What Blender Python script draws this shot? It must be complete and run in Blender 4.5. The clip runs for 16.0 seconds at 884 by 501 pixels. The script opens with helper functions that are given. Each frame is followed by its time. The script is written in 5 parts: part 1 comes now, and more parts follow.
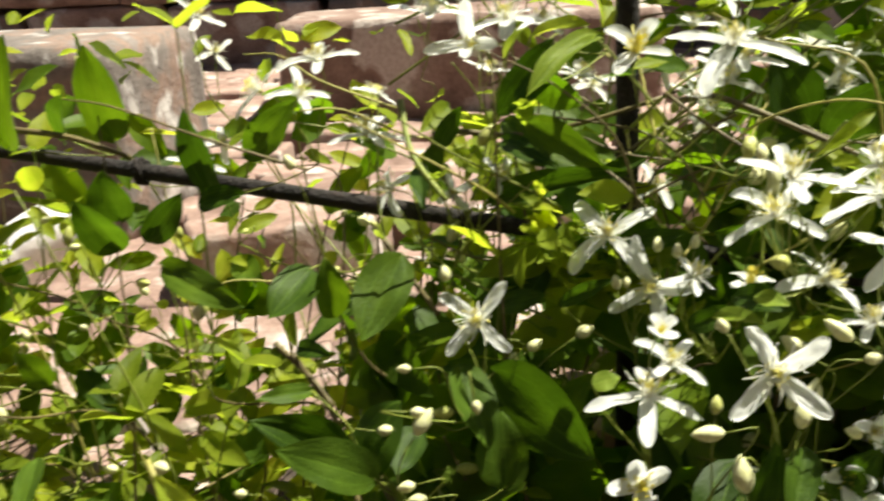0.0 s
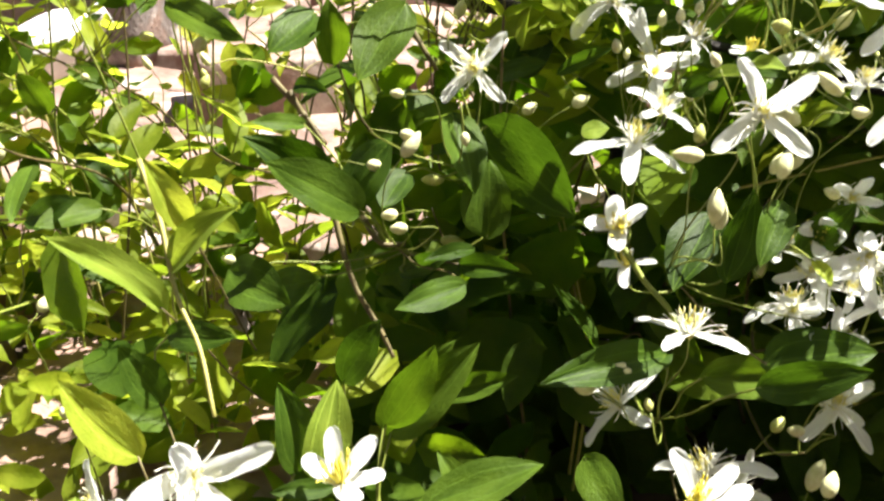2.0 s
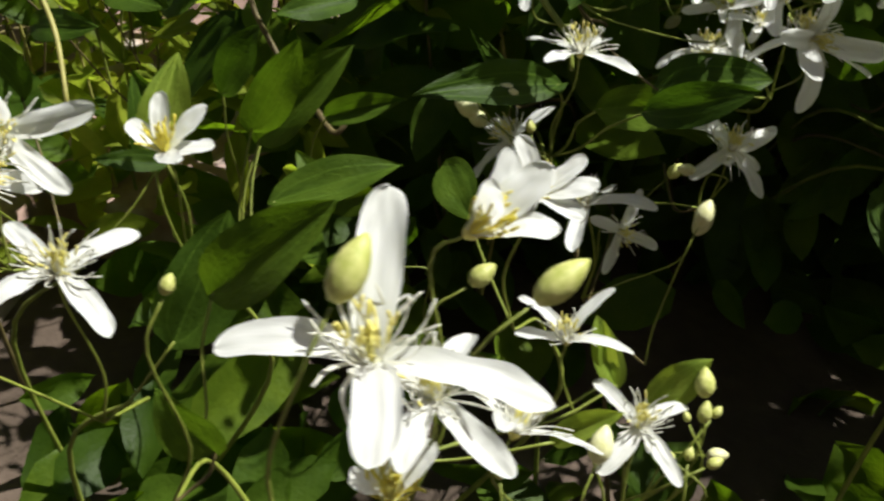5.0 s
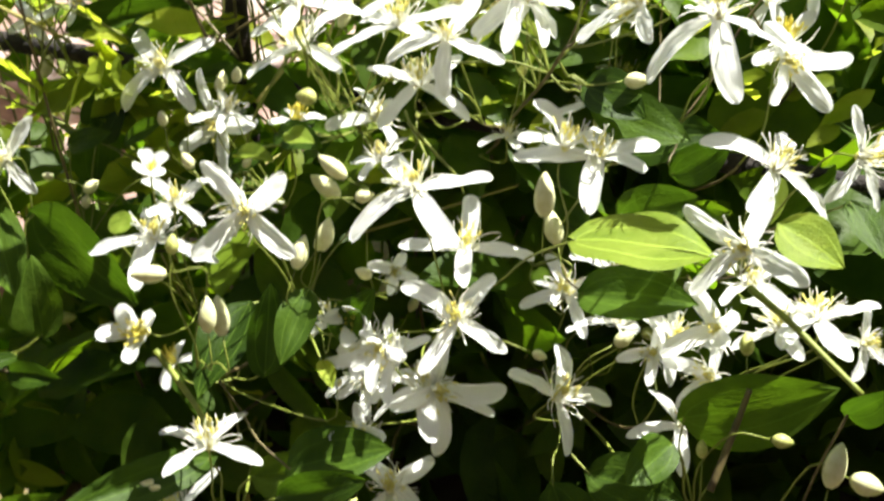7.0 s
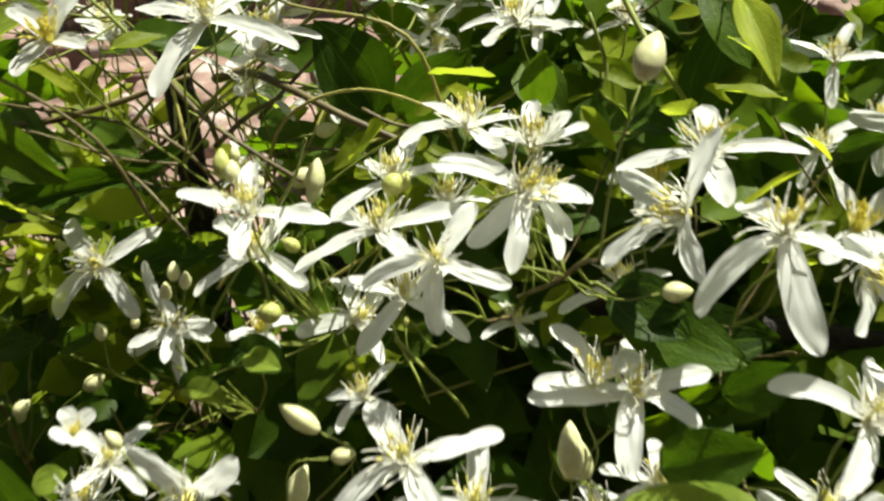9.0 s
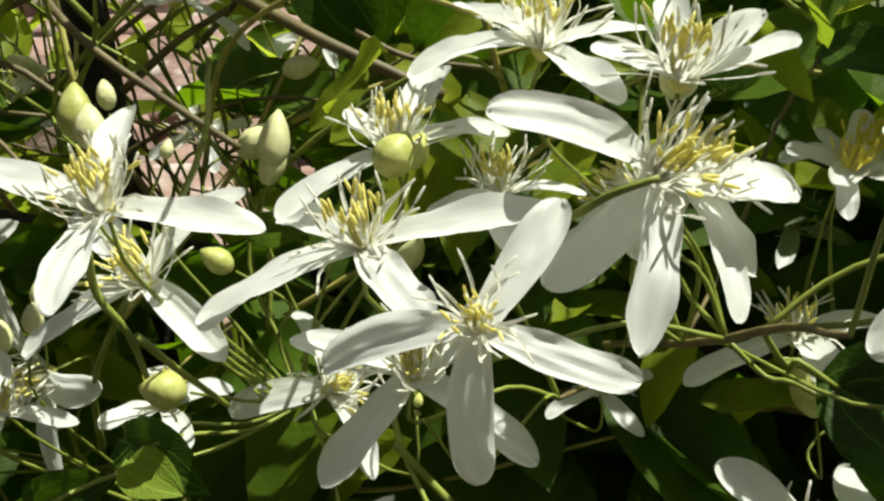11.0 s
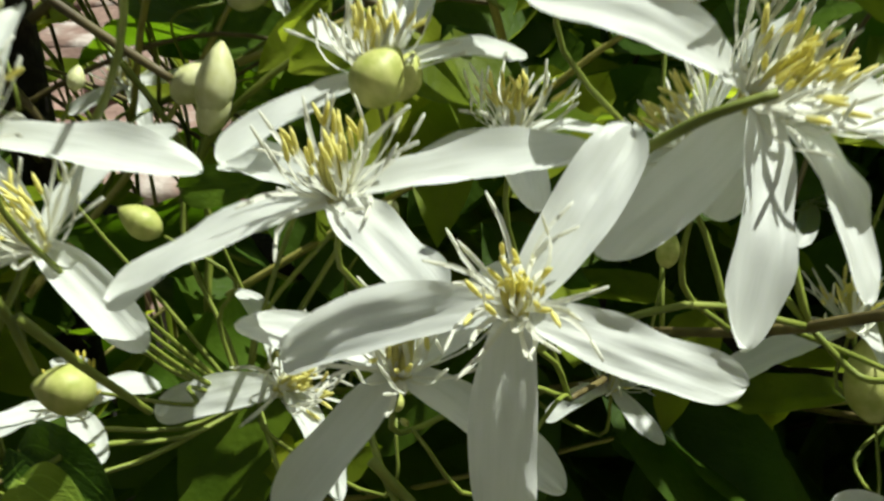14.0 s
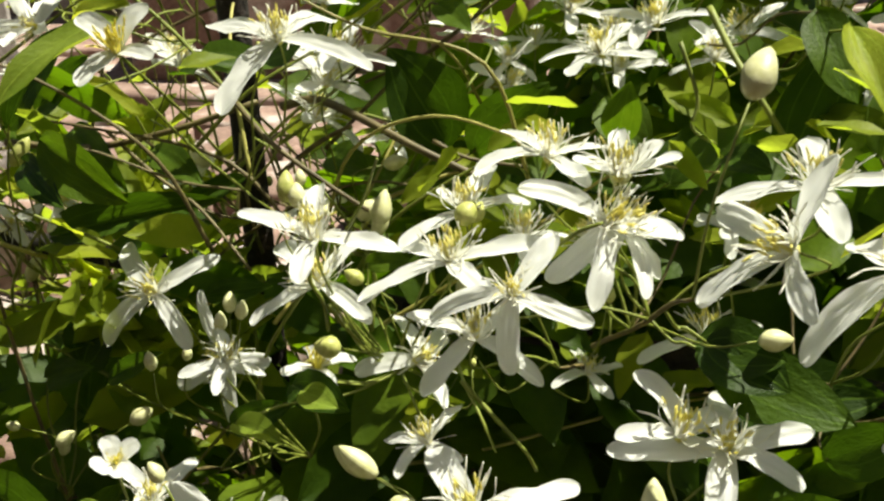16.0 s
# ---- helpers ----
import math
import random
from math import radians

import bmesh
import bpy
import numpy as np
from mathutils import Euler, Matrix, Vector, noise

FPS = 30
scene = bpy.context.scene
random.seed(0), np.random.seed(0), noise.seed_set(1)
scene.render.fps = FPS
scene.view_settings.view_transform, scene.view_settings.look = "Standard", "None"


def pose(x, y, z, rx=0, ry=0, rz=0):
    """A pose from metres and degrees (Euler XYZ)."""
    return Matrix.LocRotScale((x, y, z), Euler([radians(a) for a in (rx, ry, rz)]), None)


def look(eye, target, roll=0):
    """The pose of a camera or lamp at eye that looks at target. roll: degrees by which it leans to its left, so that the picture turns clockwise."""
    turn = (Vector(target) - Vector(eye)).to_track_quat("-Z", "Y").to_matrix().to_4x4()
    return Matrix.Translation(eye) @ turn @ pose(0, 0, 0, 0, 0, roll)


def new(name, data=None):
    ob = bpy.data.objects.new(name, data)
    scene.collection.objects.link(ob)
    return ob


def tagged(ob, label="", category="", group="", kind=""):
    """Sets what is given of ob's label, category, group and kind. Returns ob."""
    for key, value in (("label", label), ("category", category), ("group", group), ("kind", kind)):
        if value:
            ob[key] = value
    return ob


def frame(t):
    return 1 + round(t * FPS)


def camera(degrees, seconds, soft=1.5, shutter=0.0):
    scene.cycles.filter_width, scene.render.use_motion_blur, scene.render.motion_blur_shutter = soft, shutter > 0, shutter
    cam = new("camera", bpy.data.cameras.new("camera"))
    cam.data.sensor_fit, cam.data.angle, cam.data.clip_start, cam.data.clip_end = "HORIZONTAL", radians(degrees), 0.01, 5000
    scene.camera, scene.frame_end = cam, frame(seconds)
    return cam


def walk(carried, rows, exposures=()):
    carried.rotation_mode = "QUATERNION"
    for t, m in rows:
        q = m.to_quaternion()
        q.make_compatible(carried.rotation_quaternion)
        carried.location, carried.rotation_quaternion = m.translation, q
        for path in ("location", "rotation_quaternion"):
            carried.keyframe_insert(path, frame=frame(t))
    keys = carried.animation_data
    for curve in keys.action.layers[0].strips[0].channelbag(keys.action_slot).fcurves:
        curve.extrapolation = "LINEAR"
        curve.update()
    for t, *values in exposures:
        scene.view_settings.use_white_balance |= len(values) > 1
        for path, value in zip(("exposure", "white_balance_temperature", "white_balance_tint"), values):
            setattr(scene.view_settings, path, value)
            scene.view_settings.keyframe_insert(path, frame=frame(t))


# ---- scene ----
cam = camera(48.62, 16.0, soft=2.4, shutter=0.4)
PATH = [
    (0.0, pose(0.0477, -0.0024, 0.3140, 71.53, 2.93, 6.49)),
    (0.5, pose(0.0353, -0.0145, 0.3083, 71.54, 2.70, 9.66)),
    (1.0, pose(0.0393, -0.0156, 0.2987, 69.75, 2.42, 9.91)),
    (1.5, pose(0.0440, -0.0217, 0.2865, 67.70, 0.16, 9.73)),
    (2.0, pose(0.0534, -0.0210, 0.2737, 65.71, -1.90, 8.67)),
    (2.5, pose(0.0534, -0.0242, 0.2669, 63.68, -2.81, 10.23)),
    (3.0, pose(0.0559, -0.0247, 0.2566, 61.24, -4.00, 10.51)),
    (3.2, pose(0.0538, -0.0259, 0.2558, 60.68, -4.02, 10.93)),
    (5.3, pose(0.0944, -0.0146, 0.2421, 55.86, -5.37, 10.25)),
    (5.5, pose(0.1020, -0.0116, 0.2447, 55.89, -4.68, 9.40)),
    (6.0, pose(0.1188, -0.0173, 0.2680, 60.90, -3.27, 6.37)),
    (6.5, pose(0.1220, -0.0024, 0.2897, 61.70, -3.53, 3.40)),
    (7.0, pose(0.1389, 0.0151, 0.3014, 62.95, 0.08, -0.06)),
    (7.5, pose(0.1404, 0.0160, 0.3131, 65.10, 2.40, 0.20)),
    (8.0, pose(0.1383, 0.0278, 0.3189, 65.78, 2.62, -0.64)),
    (8.5, pose(0.1388, 0.0500, 0.3156, 66.04, 2.18, -0.81)),
    (9.0, pose(0.1417, 0.0751, 0.3191, 64.82, 2.79, -1.11)),
    (9.2, pose(0.1389, 0.0937, 0.3065, 64.89, 2.17, -0.39)),
    (11.3, pose(0.1401, 0.1644, 0.2819, 62.99, 2.40, 1.26)),
    (11.5, pose(0.1394, 0.1671, 0.2784, 62.69, 1.57, 1.17)),
    (12.0, pose(0.1449, 0.1899, 0.2677, 60.11, 1.14, -1.94)),
    (12.5, pose(0.1414, 0.1956, 0.2622, 59.56, 0.86, -2.00)),
    (13.0, pose(0.1386, 0.1960, 0.2640, 59.72, 0.47, -2.67)),
    (13.5, pose(0.1368, 0.1936, 0.2646, 60.78, 0.02, -2.11)),
    (14.0, pose(0.1349, 0.1837, 0.2720, 62.45, 0.46, -1.77)),
    (14.5, pose(0.1339, 0.1627, 0.2844, 63.75, 1.46, -0.69)),
    (15.0, pose(0.1330, 0.1212, 0.2920, 66.44, 1.60, 2.40)),
    (15.5, pose(0.1350, 0.0950, 0.3032, 67.49, 1.63, 3.35)),
    (16.0, pose(0.1379, 0.0851, 0.3090, 68.60, 1.97, 2.76)),
]
EXPOSURES = [(0.0, 1.35, 6850, 4), (1.0, 1.55, 6650, 6), (2.0, 2.15, 6500, 11), (3.0, 2.22, 6400, 11), (3.8, 1.5, 6400, 10), (5.0, 0.8, 6250, 9), (5.5, 0.8, 6100, 11), (6.0, 1.32, 6200, 10), (6.5, 2.18, 6350, 9), (7.0, 1.9, 6400, 8), (8.0, 1.35, 6600, 5), (9.0, 1.05, 6700, 2), (11.5, 0.7, 6450, 2), (12.5, 0.78, 6300, 0), (14.0, 0.6, 6250, -2), (15.0, 0.7, 6550, 0), (16.0, 1.02, 6900, 3)]
walk(cam, PATH, exposures=EXPOSURES)

# world and sun
SUN = Vector((0.39, 0.19, 0.90)).normalized()
world = bpy.data.worlds.new("sky")
scene.world = world
world.use_nodes = True
sky = world.node_tree.nodes.new("ShaderNodeTexSky")
sky.sky_type, sky.sun_disc = "NISHITA", False
sky.sun_elevation = math.asin(SUN.z)
sky.sun_rotation = math.atan2(SUN.x, SUN.y)
back = world.node_tree.nodes["Background"]
back.inputs["Strength"].default_value = 0.025
world.node_tree.links.new(sky.outputs[0], back.inputs["Color"])
lamp = bpy.data.lights.new("sun", "SUN")
lamp.energy, lamp.angle, lamp.color = 5.0, radians(0.53), (1.0, 0.96, 0.86)
new("sun", lamp).matrix_world = look((0, 0, 0), -SUN)


# ---------------------------------------------------------------- materials
def material(name):
    m = bpy.data.materials.new(name)
    m.use_nodes = True
    return m, m.node_tree.nodes, m.node_tree.links, m.node_tree.nodes["Principled BSDF"]


def ramp(nodes, links, source, stops):
    r = nodes.new("ShaderNodeValToRGB")
    while len(r.color_ramp.elements) < len(stops):
        r.color_ramp.elements.new(0.5)
    for e, (at, c) in zip(r.color_ramp.elements, stops):
        e.position, e.color = at, (*c, 1)
    links.new(source, r.inputs[0])
    return r.outputs[0]


def texture(nodes, links, scale, stretch=(1, 1, 1), detail=4.0, coords="Object", kind="ShaderNodeTexNoise"):
    co, mp, tx = nodes.new("ShaderNodeTexCoord"), nodes.new("ShaderNodeMapping"), nodes.new(kind)
    mp.inputs["Scale"].default_value = stretch
    links.new(co.outputs[coords], mp.inputs[0])
    links.new(mp.outputs[0], tx.inputs["Vector"])
    tx.inputs["Scale"].default_value = scale
    if kind == "ShaderNodeTexNoise":
        tx.inputs["Detail"].default_value = detail
    return tx.outputs[0]


def mixed(nodes, links, fac, a, b, mode="MIX"):
    x = nodes.new("ShaderNodeMix")
    x.data_type, x.blend_type = "RGBA", mode
    for sock, v in ((x.inputs[0], fac), (x.inputs[6], a), (x.inputs[7], b)):
        if isinstance(v, (float, int)):
            sock.default_value = v
        elif isinstance(v, tuple):
            sock.default_value = (*v, 1)
        else:
            links.new(v, sock)
    return x.outputs[2]


def bumped(nodes, links, bsdf, height, strength, distance):
    b = nodes.new("ShaderNodeBump")
    b.inputs["Strength"].default_value, b.inputs["Distance"].default_value = strength, distance
    links.new(height, b.inputs["Height"])
    links.new(b.outputs[0], bsdf.inputs["Normal"])
    return b.outputs[0]


def see_through(m, nodes, links, bsdf, colour, share, normal=None):
    """Thin living tissue: part of the light passes through."""
    tr, mx = nodes.new("ShaderNodeBsdfTranslucent"), nodes.new("ShaderNodeMixShader")
    if isinstance(colour, tuple):
        tr.inputs["Color"].default_value = (*colour, 1)
    else:
        links.new(colour, tr.inputs["Color"])
    if normal:
        links.new(normal, tr.inputs["Normal"])
    mx.inputs[0].default_value = share
    links.new(bsdf.outputs[0], mx.inputs[1])
    links.new(tr.outputs[0], mx.inputs[2])
    links.new(mx.outputs[0], nodes["Material Output"].inputs["Surface"])


def petal_material():
    m, n, l, b = material("white petal")
    veins = texture(n, l, 4.2, (0.6, 9.0, 1.0), 5.0)
    blot = texture(n, l, 2.5, (1, 1, 1), 3.0)
    base = ramp(n, l, blot, [(0.30, (0.90, 0.91, 0.87)), (0.62, (0.93, 0.94, 0.92))])
    tint = ramp(n, l, veins, [(0.30, (0.95, 0.96, 0.945)), (0.58, (1, 1, 1))])
    c = mixed(n, l, 1.0, base, tint, "MULTIPLY")
    l.new(c, b.inputs["Base Color"])
    b.inputs["Roughness"].default_value = 0.46
    nrm = bumped(n, l, b, veins, 0.16, 0.0005)
    see_through(m, n, l, b, c, 0.54, nrm)
    return m


def plain_tissue(name, low, high, share, rough=0.5, scale=260.0, stretch=(1, 1, 1)):
    m, n, l, b = material(name)
    tx = texture(n, l, scale, stretch, 4.0)
    rnd = n.new("ShaderNodeObjectInfo").outputs["Random"]
    c = ramp(n, l, tx, [(0.3, low), (0.7, high)])
    dim = ramp(n, l, rnd, [(0.0, (0.82, 0.82, 0.82)), (1.0, (1, 1, 1))])
    c = mixed(n, l, 1.0, c, dim, "MULTIPLY")
    l.new(c, b.inputs["Base Color"])
    b.inputs["Roughness"].default_value = rough
    nrm = bumped(n, l, b, tx, 0.25, 0.0004)
    if share:
        see_through(m, n, l, b, c, share, nrm)
    return m


def maths(n, l, what, a, b=None):
    m = n.new("ShaderNodeMath")
    m.operation = what
    for sock, v in zip(m.inputs, (a, b)):
        if isinstance(v, (int, float)):
            sock.default_value = v
        elif v is not None:
            l.new(v, sock)
    return m.outputs[0]


def leaf_veins(n, l):
    """Pale midrib and two arching side veins, in the blade's own units."""
    sp = n.new("ShaderNodeSeparateXYZ")
    l.new(n.new("ShaderNodeTexCoord").outputs["Object"], sp.inputs[0])
    side = maths(n, l, "ABSOLUTE", sp.outputs[1])
    along_blade = maths(n, l, "MAXIMUM", sp.outputs[0], 0.0001)
    arch = maths(n, l, "MULTIPLY", maths(n, l, "POWER", along_blade, 0.62), maths(n, l, "POWER", maths(n, l, "MAXIMUM", maths(n, l, "SUBTRACT", 1.0, along_blade), 0.0001), 0.92))
    away = maths(n, l, "ABSOLUTE", maths(n, l, "SUBTRACT", side, maths(n, l, "MULTIPLY", arch, 0.703)))
    near = maths(n, l, "MINIMUM", maths(n, l, "MULTIPLY", side, 0.8), away)
    return maths(n, l, "MULTIPLY", maths(n, l, "LESS_THAN", near, 0.010), 0.55)


def leaf_material(name, low, high, through_low, through_high, share, island=False, least=(0.42, 0.48, 0.38), most=(1.35, 1.2, 0.85)):
    m, n, l, b = material(name)
    fine = texture(n, l, 700.0 if island else 22.0, (1, 1, 1), 6.0)
    broad = texture(n, l, 90.0 if island else 3.0, (1, 1, 1), 3.0)
    if island:
        rnd = n.new("ShaderNodeNewGeometry").outputs["Random Per Island"]
    else:
        rnd = n.new("ShaderNodeObjectInfo").outputs["Random"]
    c = ramp(n, l, broad, [(0.3, low), (0.7, high)])
    vary = ramp(n, l, rnd, [(0.0, least), (0.45, (0.9, 0.92, 0.9)), (1.0, most)])
    c = mixed(n, l, 1.0, c, vary, "MULTIPLY")
    spots = ramp(n, l, fine, [(0.32, (0.78, 0.80, 0.70)), (0.52, (1, 1, 1))])
    c = mixed(n, l, 1.0, c, spots, "MULTIPLY")
    if not island:
        c = mixed(n, l, leaf_veins(n, l), c, tuple(min(1.0, v * 1.9) for v in high))
    l.new(c, b.inputs["Base Color"])
    b.inputs["Roughness"].default_value = 0.46
    b.inputs["Specular IOR Level"].default_value = 0.12
    nrm = bumped(n, l, b, fine, 0.35, 0.0006)
    t = ramp(n, l, broad, [(0.3, through_low), (0.7, through_high)])
    t = mixed(n, l, 1.0, t, vary, "MULTIPLY")
    see_through(m, n, l, b, t, share, nrm)
    return m


def stone_material(name, stops, rough, scale, lime=0.0, lime_colour=(0.62, 0.58, 0.53)):
    m, n, l, b = material(name)
    broad = texture(n, l, scale, (1, 1, 1), 8.0)
    fine = texture(n, l, scale * 9, (1, 1, 1), 8.0)
    patch = texture(n, l, scale * 0.8, (1, 1.3, 1), 10.0)
    c = ramp(n, l, broad, stops)
    rnd = n.new("ShaderNodeObjectInfo").outputs["Random"]
    vary = ramp(n, l, rnd, [(0.0, (0.75, 0.72, 0.70)), (0.5, (1, 0.98, 0.95)), (1.0, (1.15, 1.1, 1.08))])
    c = mixed(n, l, 1.0, c, vary, "MULTIPLY")
    if lime:
        mask = ramp(n, l, patch, [(0.62 - lime * 0.3, (0, 0, 0)), (0.70 - lime * 0.3, (1, 1, 1))])
        c = mixed(n, l, mask, c, lime_colour)
    grit = ramp(n, l, fine, [(0.3, (0.78, 0.76, 0.74)), (0.6, (1, 1, 1))])
    c = mixed(n, l, 1.0, c, grit, "MULTIPLY")
    l.new(c, b.inputs["Base Color"])
    b.inputs["Roughness"].default_value = rough
    bumped(n, l, b, fine, 0.6, 0.003)
    return m


PETAL = petal_material()
FILAMENT = plain_tissue("cream filament", (0.94, 0.93, 0.80), (0.95, 0.95, 0.88), 0.5)
ANTHER = plain_tissue("yellow anther", (0.94, 0.86, 0.20), (0.96, 0.91, 0.40), 0.35)
YOUNG_ANTHER = plain_tissue("golden young anther", (0.93, 0.82, 0.08), (0.95, 0.88, 0.22), 0.35)
STYLE = plain_tissue("green yellow style", (0.86, 0.80, 0.20), (0.93, 0.88, 0.36), 0.25)
BUD = plain_tissue("cream bud", (0.66, 0.66, 0.30), (0.80, 0.79, 0.48), 0.10, 0.5, 5.0, (1, 1, 1))
GREEN_BUD = plain_tissue("green bud", (0.42, 0.46, 0.10), (0.62, 0.62, 0.22), 0.10, 0.5, 5.0, (1, 1, 1))
STALK = plain_tissue("green stalk", (0.145, 0.185, 0.018), (0.24, 0.275, 0.04), 0.0, 0.6)
TWIG = plain_tissue("brown twig", (0.075, 0.055, 0.02), (0.17, 0.135, 0.045), 0.0, 0.6)
SHOOT = plain_tissue("yellow shoot", (0.30, 0.28, 0.06), (0.43, 0.39, 0.11), 0.0, 0.55)
MATURE = leaf_material("mature leaf", (0.034, 0.066, 0.008), (0.060, 0.106, 0.012), (0.11, 0.23, 0.007), (0.17, 0.32, 0.012), 0.32)
YOUNG = leaf_material("young leaf", (0.15, 0.225, 0.028), (0.24, 0.315, 0.048), (0.45, 0.59, 0.040), (0.58, 0.68, 0.070), 0.47, False, (0.82, 0.84, 0.75))
YOUNG_MASS = leaf_material("massed young leaf", (0.155, 0.205, 0.016), (0.25, 0.295, 0.03), (0.44, 0.60, 0.03), (0.60, 0.70, 0.055), 0.52, True, (0.42, 0.48, 0.38), (1.2, 1.12, 0.95))
MASS = leaf_material("massed leaf", (0.042, 0.078, 0.008), (0.074, 0.122, 0.012), (0.20, 0.40, 0.008), (0.30, 0.52, 0.014), 0.34, True)
BRICK = stone_material("weathered brick", [(0.3, (0.17, 0.105, 0.085)), (0.5, (0.29, 0.195, 0.165)), (0.72, (0.36, 0.275, 0.24))], 0.88, 16.0, 0.34, (0.45, 0.385, 0.35))
STONE = stone_material("grey stone", [(0.3, (0.085, 0.072, 0.066)), (0.48, (0.16, 0.14, 0.13)), (0.58, (0.22, 0.15, 0.12)), (0.66, (0.19, 0.165, 0.155)), (0.8, (0.31, 0.285, 0.27))], 0.9, 18.0, 0.16, (0.50, 0.47, 0.45))
SOIL = stone_material("dry soil", [(0.3, (0.030, 0.021, 0.015)), (0.55, (0.060, 0.043, 0.031)), (0.78, (0.14, 0.105, 0.085))], 0.95, 14.0)
WALL = stone_material("dark wall", [(0.3, (0.05, 0.035, 0.03)), (0.55, (0.09, 0.06, 0.05)), (0.8, (0.14, 0.10, 0.085))], 0.9, 3.0)
PLASTIC = stone_material("white plastic", [(0.3, (0.66, 0.66, 0.68)), (0.7, (0.78, 0.78, 0.80))], 0.45, 5.0)
IRON = stone_material("dark iron", [(0.3, (0.008, 0.006, 0.005)), (0.55, (0.016, 0.010, 0.008)), (0.78, (0.048, 0.022, 0.013))], 0.85, 60.0)


# ---------------------------------------------------------------- mesh helpers
def mesh_of(name, verts, faces, mats, slots=None, smooth=True):
    me = bpy.data.meshes.new(name)
    me.from_pydata([tuple(v) for v in verts], [], faces)
    for m in mats:
        me.materials.append(m)
    if slots:
        me.polygons.foreach_set("material_index", slots)
    me.polygons.foreach_set("use_smooth", [smooth] * len(faces))
    me.update()
    return me


def grid_faces(rows, cols, start=0):
    return [(start + i * cols + j, start + (i + 1) * cols + j, start + (i + 1) * cols + j + 1, start + i * cols + j + 1)
            for i in range(rows - 1) for j in range(cols - 1)]


def tube(verts, faces, points, radii, sides=6):
    """Adds a tapered tube along the points."""
    pts = [Vector(p) for p in points]
    start, side = len(verts), None
    for i, p in enumerate(pts):
        way = (pts[min(i + 1, len(pts) - 1)] - pts[max(i - 1, 0)]).normalized()
        if side is None:
            side = way.orthogonal().normalized()
        side = (side - way * side.dot(way)).normalized()
        other = way.cross(side)
        for k in range(sides):
            a = 2 * math.pi * k / sides
            verts.append(p + (side * math.cos(a) + other * math.sin(a)) * radii[i])
    for i in range(len(pts) - 1):
        for k in range(sides):
            a, b = start + i * sides + k, start + i * sides + (k + 1) % sides
            faces.append((a, b, b + sides, a + sides))
    faces.append(tuple(start + k for k in reversed(range(sides))))
    faces.append(tuple(start + (len(pts) - 1) * sides + k for k in range(sides)))


def ribbon(verts, faces, points, across, halves):
    """Adds a flat, slightly folded strip along the points."""
    across = across.normalized()
    start = len(verts)
    for i, p in enumerate(points):
        way = (points[min(i + 1, len(points) - 1)] - points[max(i - 1, 0)]).normalized()
        up = across.cross(way) * halves[i] * 0.45
        verts += [p - across * halves[i], p + up, p + across * halves[i]]
    faces += grid_faces(len(points), 3, start)


def smooth_line(points, steps=5):
    """A rounded line through the points."""
    p = [Vector(q) for q in points]
    p = [p[0] * 2 - p[1]] + p + [p[-1] * 2 - p[-2]]
    out = []
    for i in range(1, len(p) - 2):
        for k in range(steps):
            t = k / steps
            out.append(0.5 * ((2 * p[i]) + (p[i + 1] - p[i - 1]) * t + (2 * p[i - 1] - 5 * p[i] + 4 * p[i + 1] - p[i + 2]) * t * t
                              + (3 * p[i] - p[i - 1] - 3 * p[i + 1] + p[i + 2]) * t ** 3))
    return out + [p[-2]]


def part(name, me, parent, m=None, label=""):
    ob = new(name, me)
    ob.parent = parent
    if m is not None:
        ob.matrix_basis = m
    return tagged(ob, label)


def empty(name, m):
    ob = new(name)
    ob.matrix_basis = m
    ob.empty_display_size = 0.005
    return ob


def rounded_block(name, sx, sy, sz, mat, seed, rough=0.004, cuts=3):
    """A worn block that stands on z = 0."""
    r = random.Random(seed)
    bm = bmesh.new()
    bmesh.ops.create_cube(bm, size=1)
    bmesh.ops.scale(bm, vec=(sx, sy, sz), verts=bm.verts)
    bmesh.ops.bevel(bm, geom=bm.edges[:], offset=min(sx, sy, sz) * 0.10, segments=2, affect="EDGES", profile=0.6)
    bmesh.ops.subdivide_edges(bm, edges=[e for e in bm.edges if e.calc_length() > 0.03], cuts=cuts, use_grid_fill=True)
    off = Vector((r.uniform(-9, 9), r.uniform(-9, 9), r.uniform(-9, 9)))
    for v in bm.verts:
        v.co += Vector((noise.noise(v.co * 22 + off), noise.noise(v.co * 22 - off), noise.noise(v.co * 22 + off * 2))) * rough
        v.co.z += sz / 2
    me = bpy.data.meshes.new(name)
    bm.to_mesh(me)
    bm.free()
    me.materials.append(mat)
    me.polygons.foreach_set("use_smooth", [True] * len(me.polygons))
    return me


# ---------------------------------------------------------------- ground, paving, wall
def ground_sheet():
    verts, faces = [], []
    xs = [-400, -60, -8, -2.5] + [-1.4 + 0.05 * i for i in range(57)] + [2.5, 8, 60, 400]
    ys = [-400, -60, -8, -2.5] + [-0.8 + 0.05 * i for i in range(57)] + [3.5, 9, 60, 400]
    for y in ys:
        for x in xs:
            near = abs(x) < 3 and abs(y) < 3.6
            z = 0.016 * noise.noise(Vector((x * 3, y * 3, 0.3))) + 0.006 * noise.noise(Vector((x * 14, y * 14, 2.0))) if near else 0.0
            verts.append((x, y, z - 0.004))
    return mesh_of("ground", verts, [tuple(reversed(f)) for f in grid_faces(len(ys), len(xs))], [SOIL])


ground = tagged(new("ground", ground_sheet()), "dark brown garden soil with pale grit", "ground", kind="structure")


